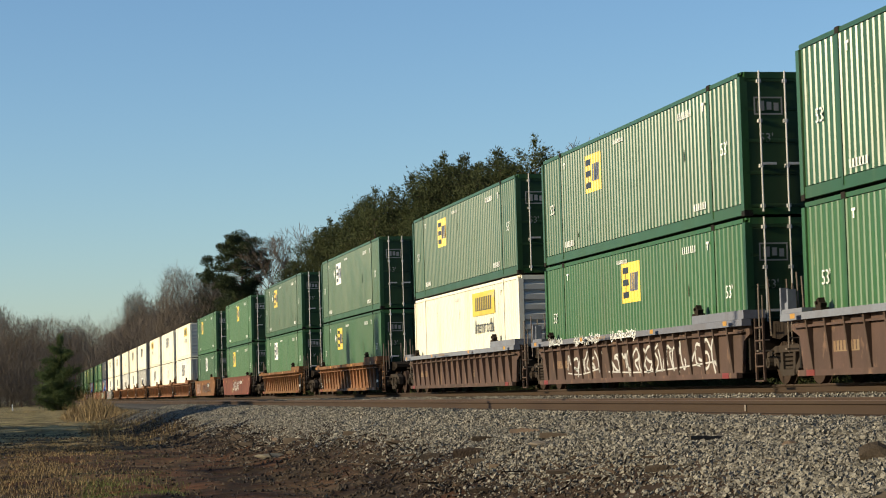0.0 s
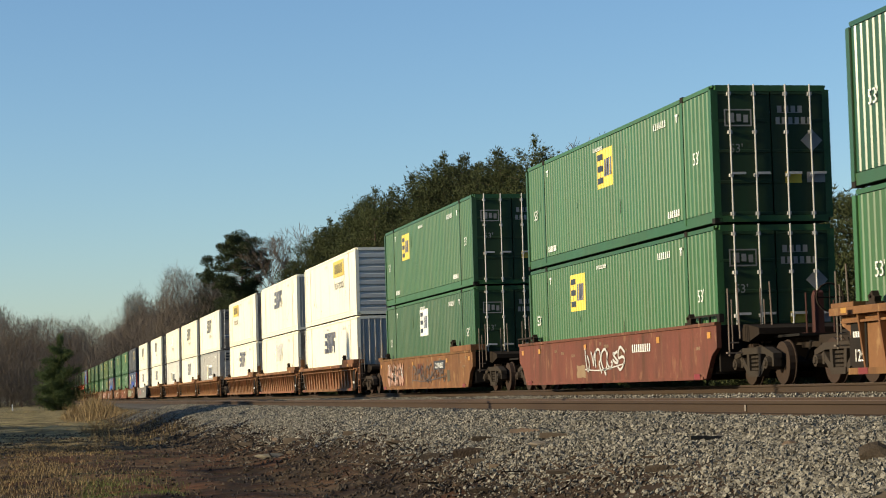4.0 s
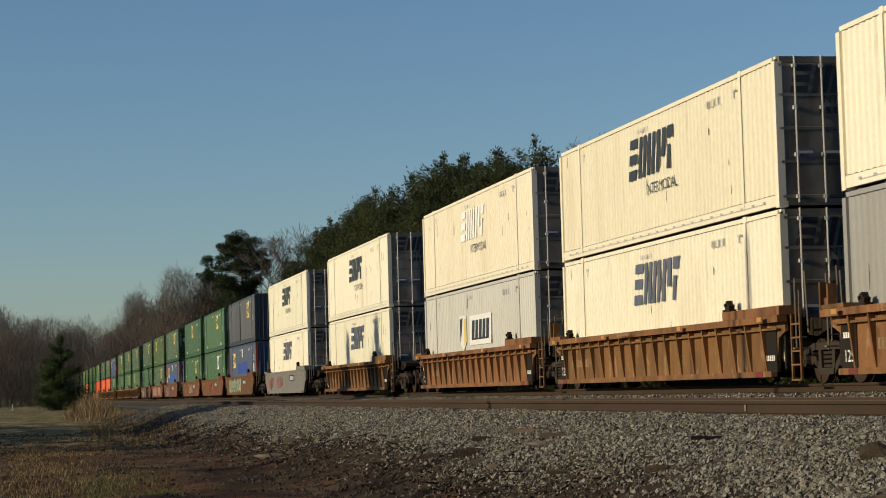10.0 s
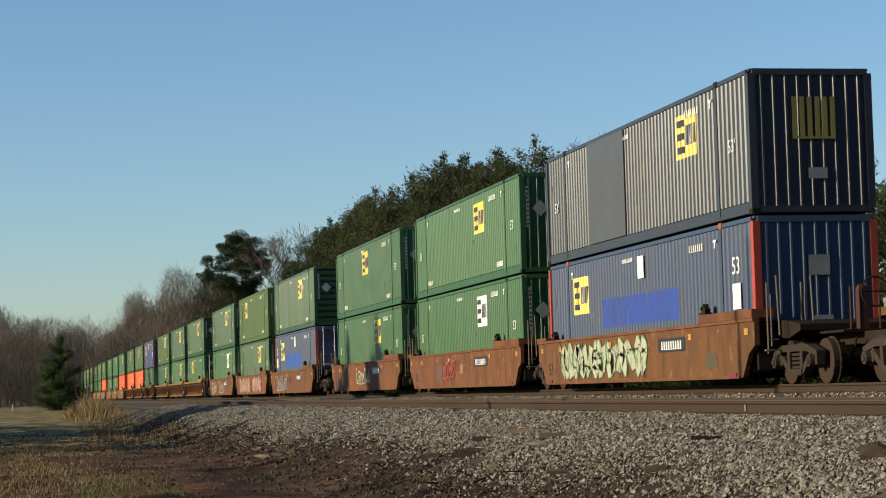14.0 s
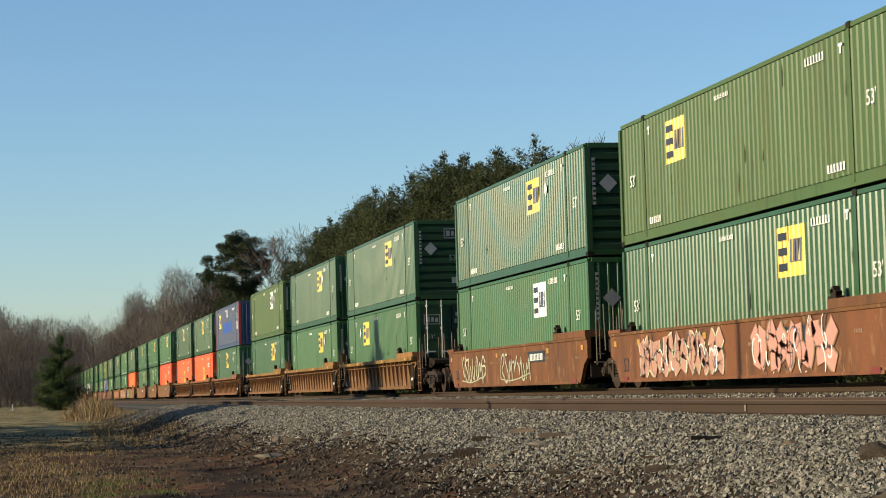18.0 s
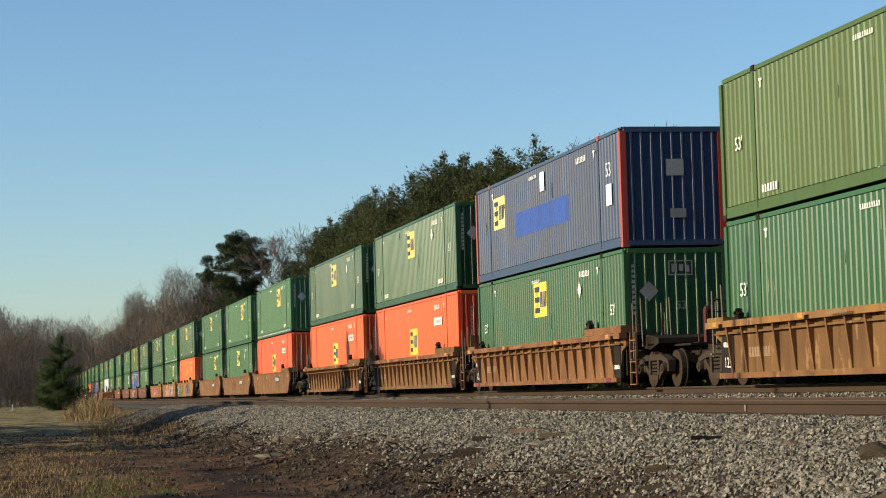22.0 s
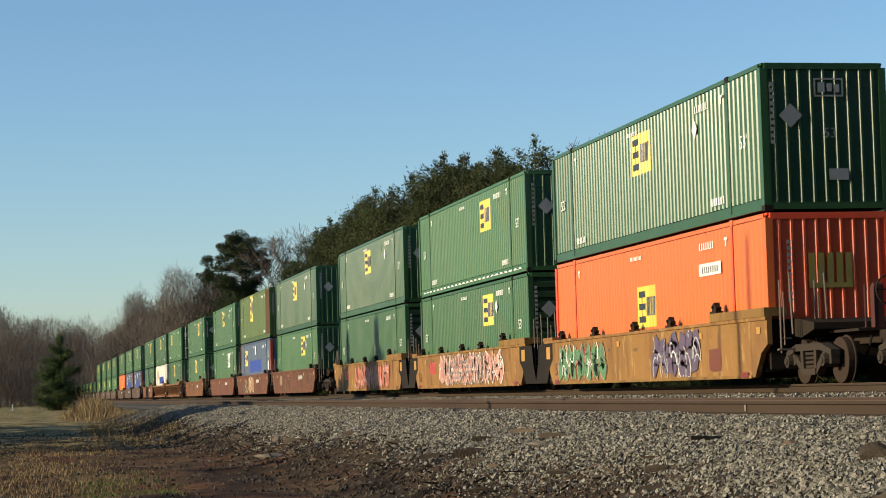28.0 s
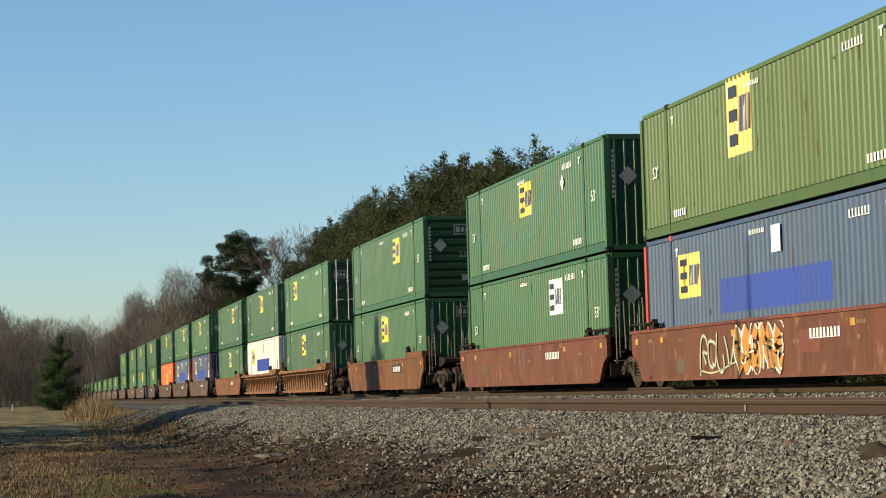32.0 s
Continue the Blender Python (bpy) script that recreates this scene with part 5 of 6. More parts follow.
def graffiti(car, y0, y1, z0, z1, fill, line, seed, over=0.0):
    """Sprayed angular shapes and strokes on a car's side, with no readable words."""
    rng = random.Random(seed)
    x = -WELL_W - .010 - over
    wide, h = y0 - y1, z1 - z0

    def soft(pts):
        for _ in range(2):
            out = [pts[0]]
            for (ax, az), (bx, bz) in zip(pts, pts[1:]):
                out += [(ax * .75 + bx * .25, az * .75 + bz * .25), (ax * .25 + bx * .75, az * .25 + bz * .75)]
            pts = out + [pts[-1]]
        return pts

    def ribbon(pts, t):
        side = []
        for i, (ax, az) in enumerate(pts):
            (px, pz), (qx, qz) = pts[max(0, i - 1)], pts[min(len(pts) - 1, i + 1)]
            d = math.hypot(qx - px, qz - pz) or 1
            side.append(((ax - (qz - pz) / d * t, az + (qx - px) / d * t), (ax + (qz - pz) / d * t, az - (qx - px) / d * t)))
        return [[a[0], a[1], b[1], b[0]] for a, b in zip(side, side[1:])]

    def layer(shade, polys, out, words):
        stuck("graffiti", flat((words, seed), shade, polys, .0005), car, SIDE_TURN, (x - out, y0, z0), words)["kind"] = "stuff"

    if fill == "lilac":
        rows = [[(a, b), (a + .05, b), (a + .06, b + .07), (a + .01, b + .07)] for k in range(6) for a in [rng.uniform(0, .1) + .13 * q for q in range(int(wide / .13))] for b in [h * (k + .2) / 6] if rng.random() < .8]
        layer("lilac", rows, .004, "rows of small sprayed marks")
        return
    forms = ([(-.4, -.9), (-.5, 0), (-.35, .9), (.3, .95), (.45, .25), (-.15, .05), (.4, -.9)], [(-.55, .8), (-.2, .3), (.0, -.95), (.2, .2), (.6, .9)],
             [(.45, .7), (-.2, 1), (-.5, .35), (.1, 0), (.5, -.5), (-.1, -1), (-.55, -.6)], [(-.5, -.9), (-.3, .9), (.05, -.4), (.3, .9), (.55, -.9)],
             [(.1, -.95), (-.5, -.4), (-.4, .7), (.2, 1), (.5, .2), (.35, -.7), (-.1, -.7)], [(-.45, .95), (-.5, -.3), (-.1, -.95), (.4, -.5), (.1, .1)])
    if not fill:
        lines, n = [], max(3, round(wide / min(.5, h)))
        w = wide / n
        for i in range(n):
            a, b = rng.uniform(.55, .8), rng.uniform(.3, .48)
            lines += ribbon(soft([((i + .5) * w + p * w * a * 1.5 + rng.uniform(-.08, .08), h / 2 + q * h * b + rng.uniform(-.12, .12)) for p, q in rng.choice(forms)]), .032 if h > .3 else .014)
        lines += ribbon(soft([(0, h * .15), (wide * .4, h * .05), (wide, h * .3)]), .016)
        layer(line, lines, .004, "sprayed graffiti lines")
        return
    n = max(4, round(wide / .46))
    w = wide / n
    back, body, dark, shine = [], [], [], []
    for i in range(n):
        mid = (i + .5) * w
        pts = soft([(mid + rng.uniform(-.55, .55) * w, h * (.10 + .80 * k / 4) + rng.uniform(-.05, .05)) for k in range(5)])
        tall = rng.uniform(.82, 1.0)
        pts = [(p, h / 2 + (q - h / 2) * tall) for p, q in pts]
        back += ribbon(pts, .225)
        body += ribbon(pts, .18)
        for _ in range(3):
            a, b = mid + rng.uniform(-.6, .6) * w, h * rng.uniform(.15, .85)
            turn, span = rng.uniform(0, 6.28), rng.uniform(.10, .30)
            arc = [(a + span * math.cos(turn + .5 * k) * (1 - .06 * k), b + span * 1.3 * math.sin(turn + .5 * k)) for k in range(rng.randint(4, 8))]
            (dark if rng.random() < .7 else shine).extend(ribbon(arc, rng.uniform(.010, .022)))
    clip = lambda polys: [[(p, min(max(q, .01), h)) for p, q in ring] for ring in polys]
    layer(line or "decal_white", clip(back), .0005, "sprayed graffiti rim")
    layer(fill, clip(body), .0020, "sprayed graffiti fill")
    layer("spray_grey" if fill not in ("violet",) else "decal_grey", clip(dark), .0035, "dark sprayed graffiti lines")
    layer("decal_faint" if fill != "mint" else "leafgreen", clip(shine), .0050, "sprayed graffiti highlights")


# ---------------------------------------------------------------- the train
WAYS = [(0.0, -350.998), (8.0, -175.768), (16.0, 0.0), (24.0, 176.764), (32.0, 354.874)]
LIFT = 0.44
FREIGHT = []      # each moving thing with its place on the train
SPOT = [-322.85 + 0.05]
COUNT = [0]


def unit(style, shade, first, last, top, bottom, band=None, sprays=()):
    """One car of the train with its load; first and last tell whether it heads or ends a set of joined cars."""
    if COUNT[0]:
        SPOT[0] += 23.387 if first else 19.209
    COUNT[0] += 1
    car = well_car(style, shade, not first, not last, band)
    for s in sprays:
        graffiti(car, *s)
    FREIGHT.append((car, SPOT[0], 0.0))
    if bottom:
        FREIGHT.append((spec(bottom), SPOT[0], LIFT))
    if top:
        FREIGHT.append((spec(top), SPOT[0], LIFT + CH + (0.02 if COUNT[0] <= 43 else -.028)))


unit("r", "brown", True, False, "gleam d", "green d", band="slate")
unit("r", "brown", False, False, "gleam d y@3.0", "green d y@0", band="slate", sprays=[(5.4, 2.2, .32, .98, None, "decal_grey", 11, -.118), (1.6, -6.6, .30, 1.02, None, "decal_grey", 12, -.118), (6.6, 5.2, 1.18, 1.29, None, "decal_white", 13, .075), (4.0, 1.6, 1.18, 1.29, None, "decal_white", 14, .075), (.6, -1.4, 1.18, 1.29, None, "decal_white", 15, .075)])
unit("r", "brown", False, True, "gleam d y@2.85", "white h b@-3.35", band="slate")
unit("r", "rust", True, True, "gleam d w@2.87 dm@4.0", "green d y@2.87 dm@4.0")
unit("r", "tan", True, True, "gleam d y@2.9 dm@4.1", "green d w@3.2")
unit("s", "brick", True, True, "green d y@0.1", "green d y@3.0", sprays=[(1.5, -2.0, .4, 1.0, None, "decal_grey", 21)])
unit("s", "tan", True, True, "green d y@3.7", "green d w@0.5", sprays=[(6.6, 3.4, .25, 1.15, "pink", "amber", 22), (1.5, -4.5, .35, 1.0, None, "spray_grey", 23)])
unit("r", "rust", True, False, "white h b@-3.2", "white f s@0")
unit("r", "rust", False, False, "white f s@0", "white d fo@0.1")
unit("r", "rust", False, True, "cream d b@3.6", "white f s@0.1")
unit("r", "ochre", True, False, "white d si@0", "grey d sh@2.0")
unit("r", "ochre", False, False, "cream d si@0", "white d s@-0.1")
unit("r", "ochre", False, True, "cream d f@-0.1", "silver d sh@1.6")
unit("r", "ochre", True, True, "white d si@0", "white d s@-0.1")
unit("s", "ash", True, True, "white d si@0.1", "white d s@0.1", sprays=[(6.8, 4.6, .45, 1.1, None, "crimson", 31), (3.0, 0.6, .4, 1.15, None, "crimson", 32)])
unit("s", "amber", True, False, "navy f y@-4.05 flatpanel@2.2", "blue f bl@-1", sprays=[(6.2, -1.4, .25, 1.2, "mint", "leafgreen", 33)])
unit("s", "amber", False, False, "green f y@-2.5", "green f w@-2.6", sprays=[(2.5, .5, .4, 1.0, None, "crimson", 34)])
unit("s", "amber", False, True, "green f y@0.2", "green f y@-2.5", sprays=[(1.5, -2.0, .35, 1.1, None, "mint", 35)])
unit("s", "amber", True, False, "gleam h y@-2.67 dm@-4.05", "blue d bl@1", sprays=[(5.6, 1.4, .2, 1.2, None, "decal_grey", 36), (5.4, 1.2, .25, 1.15, None, "spray_grey", 48, .004), (5.0, 1.0, .22, 1.0, None, "lilac", 49, .008)])
unit("s", "amber", False, False, "olive f y@3.8", "gleam f y@-2.9", sprays=[(6.2, .4, .22, 1.2, "pink", "mint", 37), (-1.3, -5.6, .2, 1.24, "pink", "patch_pale", 38)])
unit("s", "amber", False, True, "gleam h y@-2.5 dm@-4", "green f w@-2.87", sprays=[(6.4, 3.0, .2, 1.2, None, "mint", 39), (1.0, -2.6, .22, 1.1, None, "mint", 40)])
unit("r", "tan", True, False, "gleam h y@-2.5", "green d y@3.2 dm@4.5", band="yellow")
unit("r", "tan", False, False, "gleam f y@-2.65 dm@-4", "green f y@-2.65 dm@-4", band="yellow")
unit("r", "tan", False, True, "olive h w@-2.6 dm@-4", "green f y@-2.65 dm@-4", band="yellow")
unit("r", "tan", True, False, "blue f bl@-1", "green f y@0.2 dm@-4")
unit("r", "tan", False, False, "gleam f y@0.1 dm@-4", "orange f o@0")
unit("r", "tan", False, True, "gleam f y@0 dm@-4", "orange f o@-0.1")
unit("s", "tan", True, False, "green f y@-2.7 dash", "orange f o@-0.1")
unit("s", "tan", False, False, "green f y@-2.6 dm@-4", "green f y@0.2 dm@-4")
unit("s", "tan", False, True, "green f y@0.1", "green f y@-2.5")
unit("s", "yellow", True, False, "gleam f y@0 dm@-4", "orange f o@-0.1", sprays=[(7.0, 2.6, .2, 1.15, "leafgreen", "pink", 41), (-1.2, -4.6, .2, 1.2, "violet", "violet", 42)])
unit("s", "yellow", False, False, "green f y@-2.7 dash", "green h y@-2.8 dm@-4", sprays=[(3.6, -5.6, .20, 1.24, "pink", "decal_white", 43), (2.4, -3.6, .22, 1.24, "lilac", None, 47, .006)])
unit("s", "yellow", False, True, "gleam f y@0.2 dm@-4", "green h", sprays=[(2.4, -5.6, .2, 1.2, "salmon", "patch_red", 44)])
unit("s", "brick", True, False, "gleam f y@0.05 dm@-4", "green f y@-2.75 dm@-4")
unit("s", "brick", False, False, "olive f tall@1.4", "blue f bl@-1", sprays=[(3.6, 1.4, .2, 1.1, None, "mint", 45), (1.4, -1.2, .2, 1.2, "mustard", "decal_white", 46)])
unit("s", "brick", False, True, "green f y@0.2 dm@-4", "green f w@-2.87")
unit("s", "amber", True, True, "green h y@-2.4", "green f y@0.5")
unit("r", "rust", True, False, "green d y@3.8", "green f y@0.9")
unit("r", "rust", False, False, "green f y@0", "silver f bl@-1")
unit("s", "amber", False, True, "green f y@-2.5", "green f y@0")
unit("s", "brown", True, False, "green f y@0", "blue f bl@-1")
unit("s", "brown", False, False, "green f y@-2.5", "blue f bl@-1")
unit("s", "brown", False, True, "green f y@0", "orange f o@0")
for last in (False, False, True, False):
    unit("s", "brown", last is False and COUNT[0] in (43, 46), last, "green f y@0", "green f y@-2.5")
for k in range(11):
    unit("s", "brown", k % 3 == 0, k % 3 == 2, None, "green f y@0")



def pine_mesh(seed, tall, wide, bare=0.05, tufts=19000, lean=0.0, plump=1.0, inner=.02, umbrella=False, shade="needles", cone=.44):
    """Trunk with limbs, and a crown of many needle tufts along the limbs."""
    rng = random.Random(seed)
    wood, crown = Shape(), Shape()
    top = Vector((lean, 0, tall))
    wood.tube((0, 0, -.3), top * 0.55, tall * .018, tall * .011, 7)
    wood.tube(top * 0.55, top, tall * .011, .02, 6)
    limbs = []
    whorls = int(tall * 1.7)
    for i in range(whorls):
        f = bare + (1 - bare) * i / whorls
        reach = wide * (1 - f) ** cone * (0.45 + 0.55 * min(1, (f - bare) * 6 + .25))
        if umbrella:
            reach = wide * math.sqrt(max(.03, 1 - ((f - .84) / .19) ** 2)) * rng.choice((.5, .85, 1.0))
        for j in range(rng.randint(3, 5)):
            a = rng.uniform(0, 6.283)
            r = reach * rng.uniform(.6, 1.15) + .25
            base = top * f
            tip = base + Vector((math.cos(a) * r, math.sin(a) * r, r * rng.uniform(.05, .55)))
            wood.tube(base, tip, .02 + .03 * (1 - f), .008, 4)
            limbs.append((base, tip, r))
    for j in range(3):
        tip = top + Vector((rng.uniform(-.25, .25), rng.uniform(-.25, .25), rng.uniform(.5, 1.3)))
        limbs.append((top * .97, tip, .8))
    total = sum(l[2] for l in limbs)
    for base, tip, r in limbs:
        out = (tip - base).normalized()
        for _ in range(max(4, int(tufts * r / total))):
            f = rng.uniform(inner, 1.06) ** 0.75
            c = base.lerp(tip, f) + Vector((rng.gauss(0, .22), rng.gauss(0, .22), rng.gauss(0.05, .21 if umbrella else .22))) * (0.5 + r * (.22 if umbrella else .28))
            for _ in range(4):
                d = (out * .6 + Vector((rng.uniform(-1, 1), rng.uniform(-1, 1), rng.uniform(-.2, 1.2)))).normalized()
                w = d.cross(Vector((rng.uniform(-1, 1), rng.uniform(-1, 1), rng.uniform(-1, 1)))).normalized()
                ln, wd = rng.uniform(.14, .34) * plump, rng.uniform(.016, .038) * plump
                crown.face(tuple(c - w * wd), tuple(c + w * wd), tuple(c + d * ln))
    return wood.mesh("trunk", "bark", fix=False), crown.mesh("crown", shade, fix=False)


def clumped_mesh(seed, tall):
    """A tall old pine: a bare trunk, few limbs, and flat separate clumps of needles with sky between them."""
    rng = random.Random(seed)
    wood, crown = Shape(), Shape()
    wood.tube((0, 0, -.3), (.3, 0, tall * .62), .34, .22, 8)
    wood.tube((.3, 0, tall * .62), (.1, 0, tall * .97), .22, .07, 7)
    clumps = [(Vector((.1 + rng.gauss(0, .5), rng.gauss(0, .5), tall * .97)), 1.5)]
    for i in range(34):
        f = .58 + .39 * i / 34
        a = i * 2.4 + rng.uniform(-.5, .5)
        reach = (3.4 + 2.2 * math.sin((f - .60) / .37 * 2.9)) * rng.uniform(.45, 1.05) * (1.0 if math.cos(a) < .3 or f > .78 else .45)
        root = Vector((.25, 0, tall * (f - .03)))
        tip = Vector((math.cos(a) * reach, math.sin(a) * reach, tall * f + rng.uniform(-.2, .5)))
        wood.tube(root, tip, .09, .03, 5)
        clumps.append((tip, rng.uniform(.65, 1.45)))
        for _ in range(3):
            clumps.append((tip + Vector((rng.gauss(0, .8), rng.gauss(0, .8), rng.gauss(0, .5))), rng.uniform(.35, .75)))
        if reach > 2.6:
            clumps.append((root.lerp(tip, .6) + Vector((0, 0, .3)), rng.uniform(.6, 1.0)))
    for c, r in clumps:
        for _ in range(int(330 * r * r)):
            d = Vector((rng.gauss(0, 1), rng.gauss(0, 1), rng.gauss(0, 1))).normalized() * rng.random() ** .4
            p = c + Vector((d.x * r * 1.15, d.y * r * 1.15, d.z * r * .80))
            for _ in range(3):
                o = (d * .6 + Vector((rng.uniform(-1, 1), rng.uniform(-1, 1), rng.uniform(-.2, 1)))).normalized()
                w = o.cross(Vector((rng.uniform(-1, 1), rng.uniform(-1, 1), rng.uniform(-1, 1)))).normalized() * rng.uniform(.02, .045)
                crown.face(tuple(p - w), tuple(p + w), tuple(p + o * rng.uniform(.2, .42)))
    return wood.mesh("trunk", "bark", fix=False), crown.mesh("crown", "darkneedles", fix=False)


def bare_mesh(seed, tall, depth=6, spread=0.5, thin=0.0):
    """A leafless tree: limbs that fork down to fine twigs."""
    rng = random.Random(seed)
    trunk, twigs = Shape(), Shape()

    def grow(a, d, length, r, level):
        b = a + d * length
        (trunk if level < 2 else twigs).tube(a, b, max(r, thin), max(r * .72, thin), 6 if level < 2 else 3)
        if level >= depth:
            return
        for _ in range(2 if level < 1 else rng.choice((2, 3, 3))):
            n = (d + Vector((rng.gauss(0, spread), rng.gauss(0, spread), rng.gauss(.12, spread * .5)))).normalized()
            grow(b if rng.random() < .75 else a.lerp(b, .6), n, length * rng.uniform(.62, .85), r * .62, level + 1)
    grow(Vector((0, 0, -.2)), Vector((0, 0, 1)), tall * .27, tall * .011, 0)
    return trunk.mesh("trunk", "bark", fix=False), twigs.mesh("crown", "twig", fix=False)


def planted(name, meshes, at, scale, turn, label, category, group):
    t = tagged(new(name), label, category, group)
    t.location, t.rotation_euler, t.scale = at, (0, 0, turn), (scale, scale, scale)
    part("trunk", meshes[0], t)
    part("crown", meshes[1], t)
    return t


PINES = [pine_mesh(1, 18.6, 5.8, .04), pine_mesh(2, 18, 6.2, .03), pine_mesh(3, 19.2, 5.4, .08), pine_mesh(4, 10, 4.4, .02, 9000)]
LONE = clumped_mesh(5, 27)
RAGGED = pine_mesh(15, 25, 4.6, .42, 11000, plump=1.2, inner=.25, shade="darkneedles")
YOUNG = pine_mesh(6, 7, 2.6, .01, 13000, plump=1.0, shade="youngneedles", cone=.48)
TWIGGY = bare_mesh(10, 20, 8, .46, .013)
BARES = [bare_mesh(7, 20), bare_mesh(8, 23, 6, .38), bare_mesh(9, 17, 6, .48)]
rng = random.Random(3)


def pine(kind, x, y, scale, label="dense dark green pine at the edge of the woods"):
    planted("pine_tree", PINES[kind], (x, y, 0), scale, rng.uniform(0, 6.28), label, "pine tree", "pines behind the tracks")


def bare(kind, x, y, scale, label="leafless grey-brown tree at the edge of the woods"):
    planted("bare_tree", BARES[kind], (x, y, 0), scale, rng.uniform(0, 6.28), label, "bare tree", "leafless trees")


for i in range(112):
    y = 141 + i * 2.7
    tall = .91 if y < 152 else .965 if y < 175 else .985 if y < 238 else .87 if y < 258 else .68 if y < 335 else .86
    pine(rng.randrange(3), 35 + rng.uniform(-2.0, 2.0), y + rng.uniform(-1, 1), tall * rng.uniform(.96, 1.05))
    if i % 2 and i > 3:
        pine(rng.randrange(3), 43 + rng.uniform(-2, 2), y + rng.uniform(-1.5, 1.5), rng.uniform(.95, 1.05) * (1 if y < 270 else .8))
    if i % 4 == 0:
        pine(3, 29.5 + rng.uniform(-1.5, 1.5), y + rng.uniform(-2, 2), rng.uniform(.9, 1.2), "younger pine in front of the woods")
for i in range(22):
    pine(3, 33 + rng.uniform(-2, 2), 66 + i * 3.2, rng.uniform(.72, .95), "younger pine in front of the woods")
planted("pine_tree", LONE, (36.9, 350, 0), 1.06, 0.4, "tall open-crowned pine standing above the woods", "pine tree", "pines behind the tracks")
planted("pine_tree", RAGGED, (35.2, 384, 0), 1.0, 2.4, "tall open-crowned pine standing above the woods", "pine tree", "pines behind the tracks")
planted("pine_tree", YOUNG, (4.5, 232, 0.2), 1.0, 1.0, "small dark pine beside the track", "pine tree", "")


def far_woods():
    """Leafless woods in the distance: many forked trees in one growth."""
    src = []
    for pair in BARES:
        v, f, k = [], [], 0
        for me in pair:
            v += [tuple(q.co) for q in me.vertices]
            f += [tuple(i + k for i in q.vertices) for q in me.polygons if len(q.vertices) == 4]
            k = len(v)
        src.append((np.array(v), np.array(f)))
    spots = [(30 + rng.uniform(-3, 24), 395 + i * 9.0, rng.uniform(1.05, 1.5)) for i in range(52)]
    spots += [(23 + rng.uniform(-2, 6), 700 + i * 30, rng.uniform(1.4, 1.8)) for i in range(16)]
    spots += [(-75 + i * 1.7 + rng.uniform(-1, 1), 540 + rng.uniform(-60, 160), rng.uniform(1.05, 1.5)) for i in range(50)]
    vs, fs, k = [], [], 0
    for i, (x, y, sc) in enumerate(spots):
        v, f = src[i % 3]
        q = rng.uniform(0, 6.28)
        c, sn = math.cos(q), math.sin(q)
        vs.append(np.stack([(v[:, 0] * c - v[:, 1] * sn) * sc + x, (v[:, 0] * sn + v[:, 1] * c) * sc + y, v[:, 2] * sc], -1))
        fs.append(f + k)
        k += len(v)
    me = bpy.data.meshes.new("far_woods")
    me.from_pydata(np.concatenate(vs).tolist(), [], np.concatenate(fs).tolist())
    me.materials.append(MAT["twig"])
    tagged(new("far_woods", me), "distant leafless grey-brown woods", "woods", kind="stuff")


far_woods()
for i in range(9):
    bare(i % 3, -16 + i * 2.1, 420 + rng.uniform(-30, 30), rng.uniform(.8, 1.1))
planted("bare_tree", TWIGGY, (44.5, 352, 0), 1.74, .8, "leafless grey-brown tree beside the tall pine", "bare tree", "leafless trees")
planted("bare_tree", TWIGGY, (46.8, 160, 0), 1.3, 2.0, "leafless grey-brown tree above the pines", "bare tree", "leafless trees")


def scrub(name, spots, count, low, high, wide, material, label, seed, mound=False):
    """Thin blades and stems standing over a stretch of ground."""
    r = random.Random(seed)
    s = Shape()
    for x0, x1, y0, y1 in spots:
        for _ in range(count):
            x, y = r.uniform(x0, x1), r.uniform(y0, y1)
            z = max(height(x, y), bed_here(x, y) if x > 4.3 else -9) - .03
            h, a = r.uniform(low, high), r.uniform(0, 6.283)
            clump = noise.noise(Vector((x * .8, y * .25, seed)))
            if mound:
                u, w = (x - x0) / (x1 - x0) * 2 - 1, (y - y0) / (y1 - y0) * 2 - 1
                h *= max(.08, (1 - u * u) * (1 - w * w)) * (.75 + .9 * clump)
            elif r.random() > .74 + 1.3 * clump:
                continue
            dx, dy = math.cos(a) * wide, math.sin(a) * wide
            s.face((x - dx, y - dy, z), (x + dx, y + dy, z), (x + r.uniform(-.5, .5) * h, y + r.uniform(-.5, .5) * h, z + h))
    return tagged(new(name, s.mesh(name, material, fix=False)), label, "grass" if "grass" in name else "brush", kind="stuff")


def thicket(spots, seed):
    """Twigs filling the depth of leafless woods, thinning out towards an uneven top."""
    r = random.Random(seed)
    s = Shape()
    for x0, x1, y0, y1, count, low, high in spots:
        for _ in range(count):
            x, y = r.uniform(x0, x1), r.uniform(y0, y1)
            top = low + (high - low) * (.5 + .9 * noise.noise(Vector((x * .09, y * .03, 2))))
            z = top * r.random() ** 0.6
            ln, w = r.uniform(1.2, 3.0), r.uniform(.014, .040)
            a, e = r.uniform(0, 6.283), r.uniform(.3, 1.3)
            d = Vector((math.cos(a) * math.cos(e), math.sin(a) * math.cos(e), math.sin(e))) * ln
            q = r.uniform(0, 6.283)
            s.face((x - w * math.cos(q), y - w * math.sin(q), z), (x + w * math.cos(q), y + w * math.sin(q), z), (x + d.x, y + d.y, z + d.z))
    return tagged(new("woodland_thicket", s.mesh("woodland_thicket", "brush", fix=False)), "grey-brown tangled twigs of leafless woods", "woods", kind="stuff")


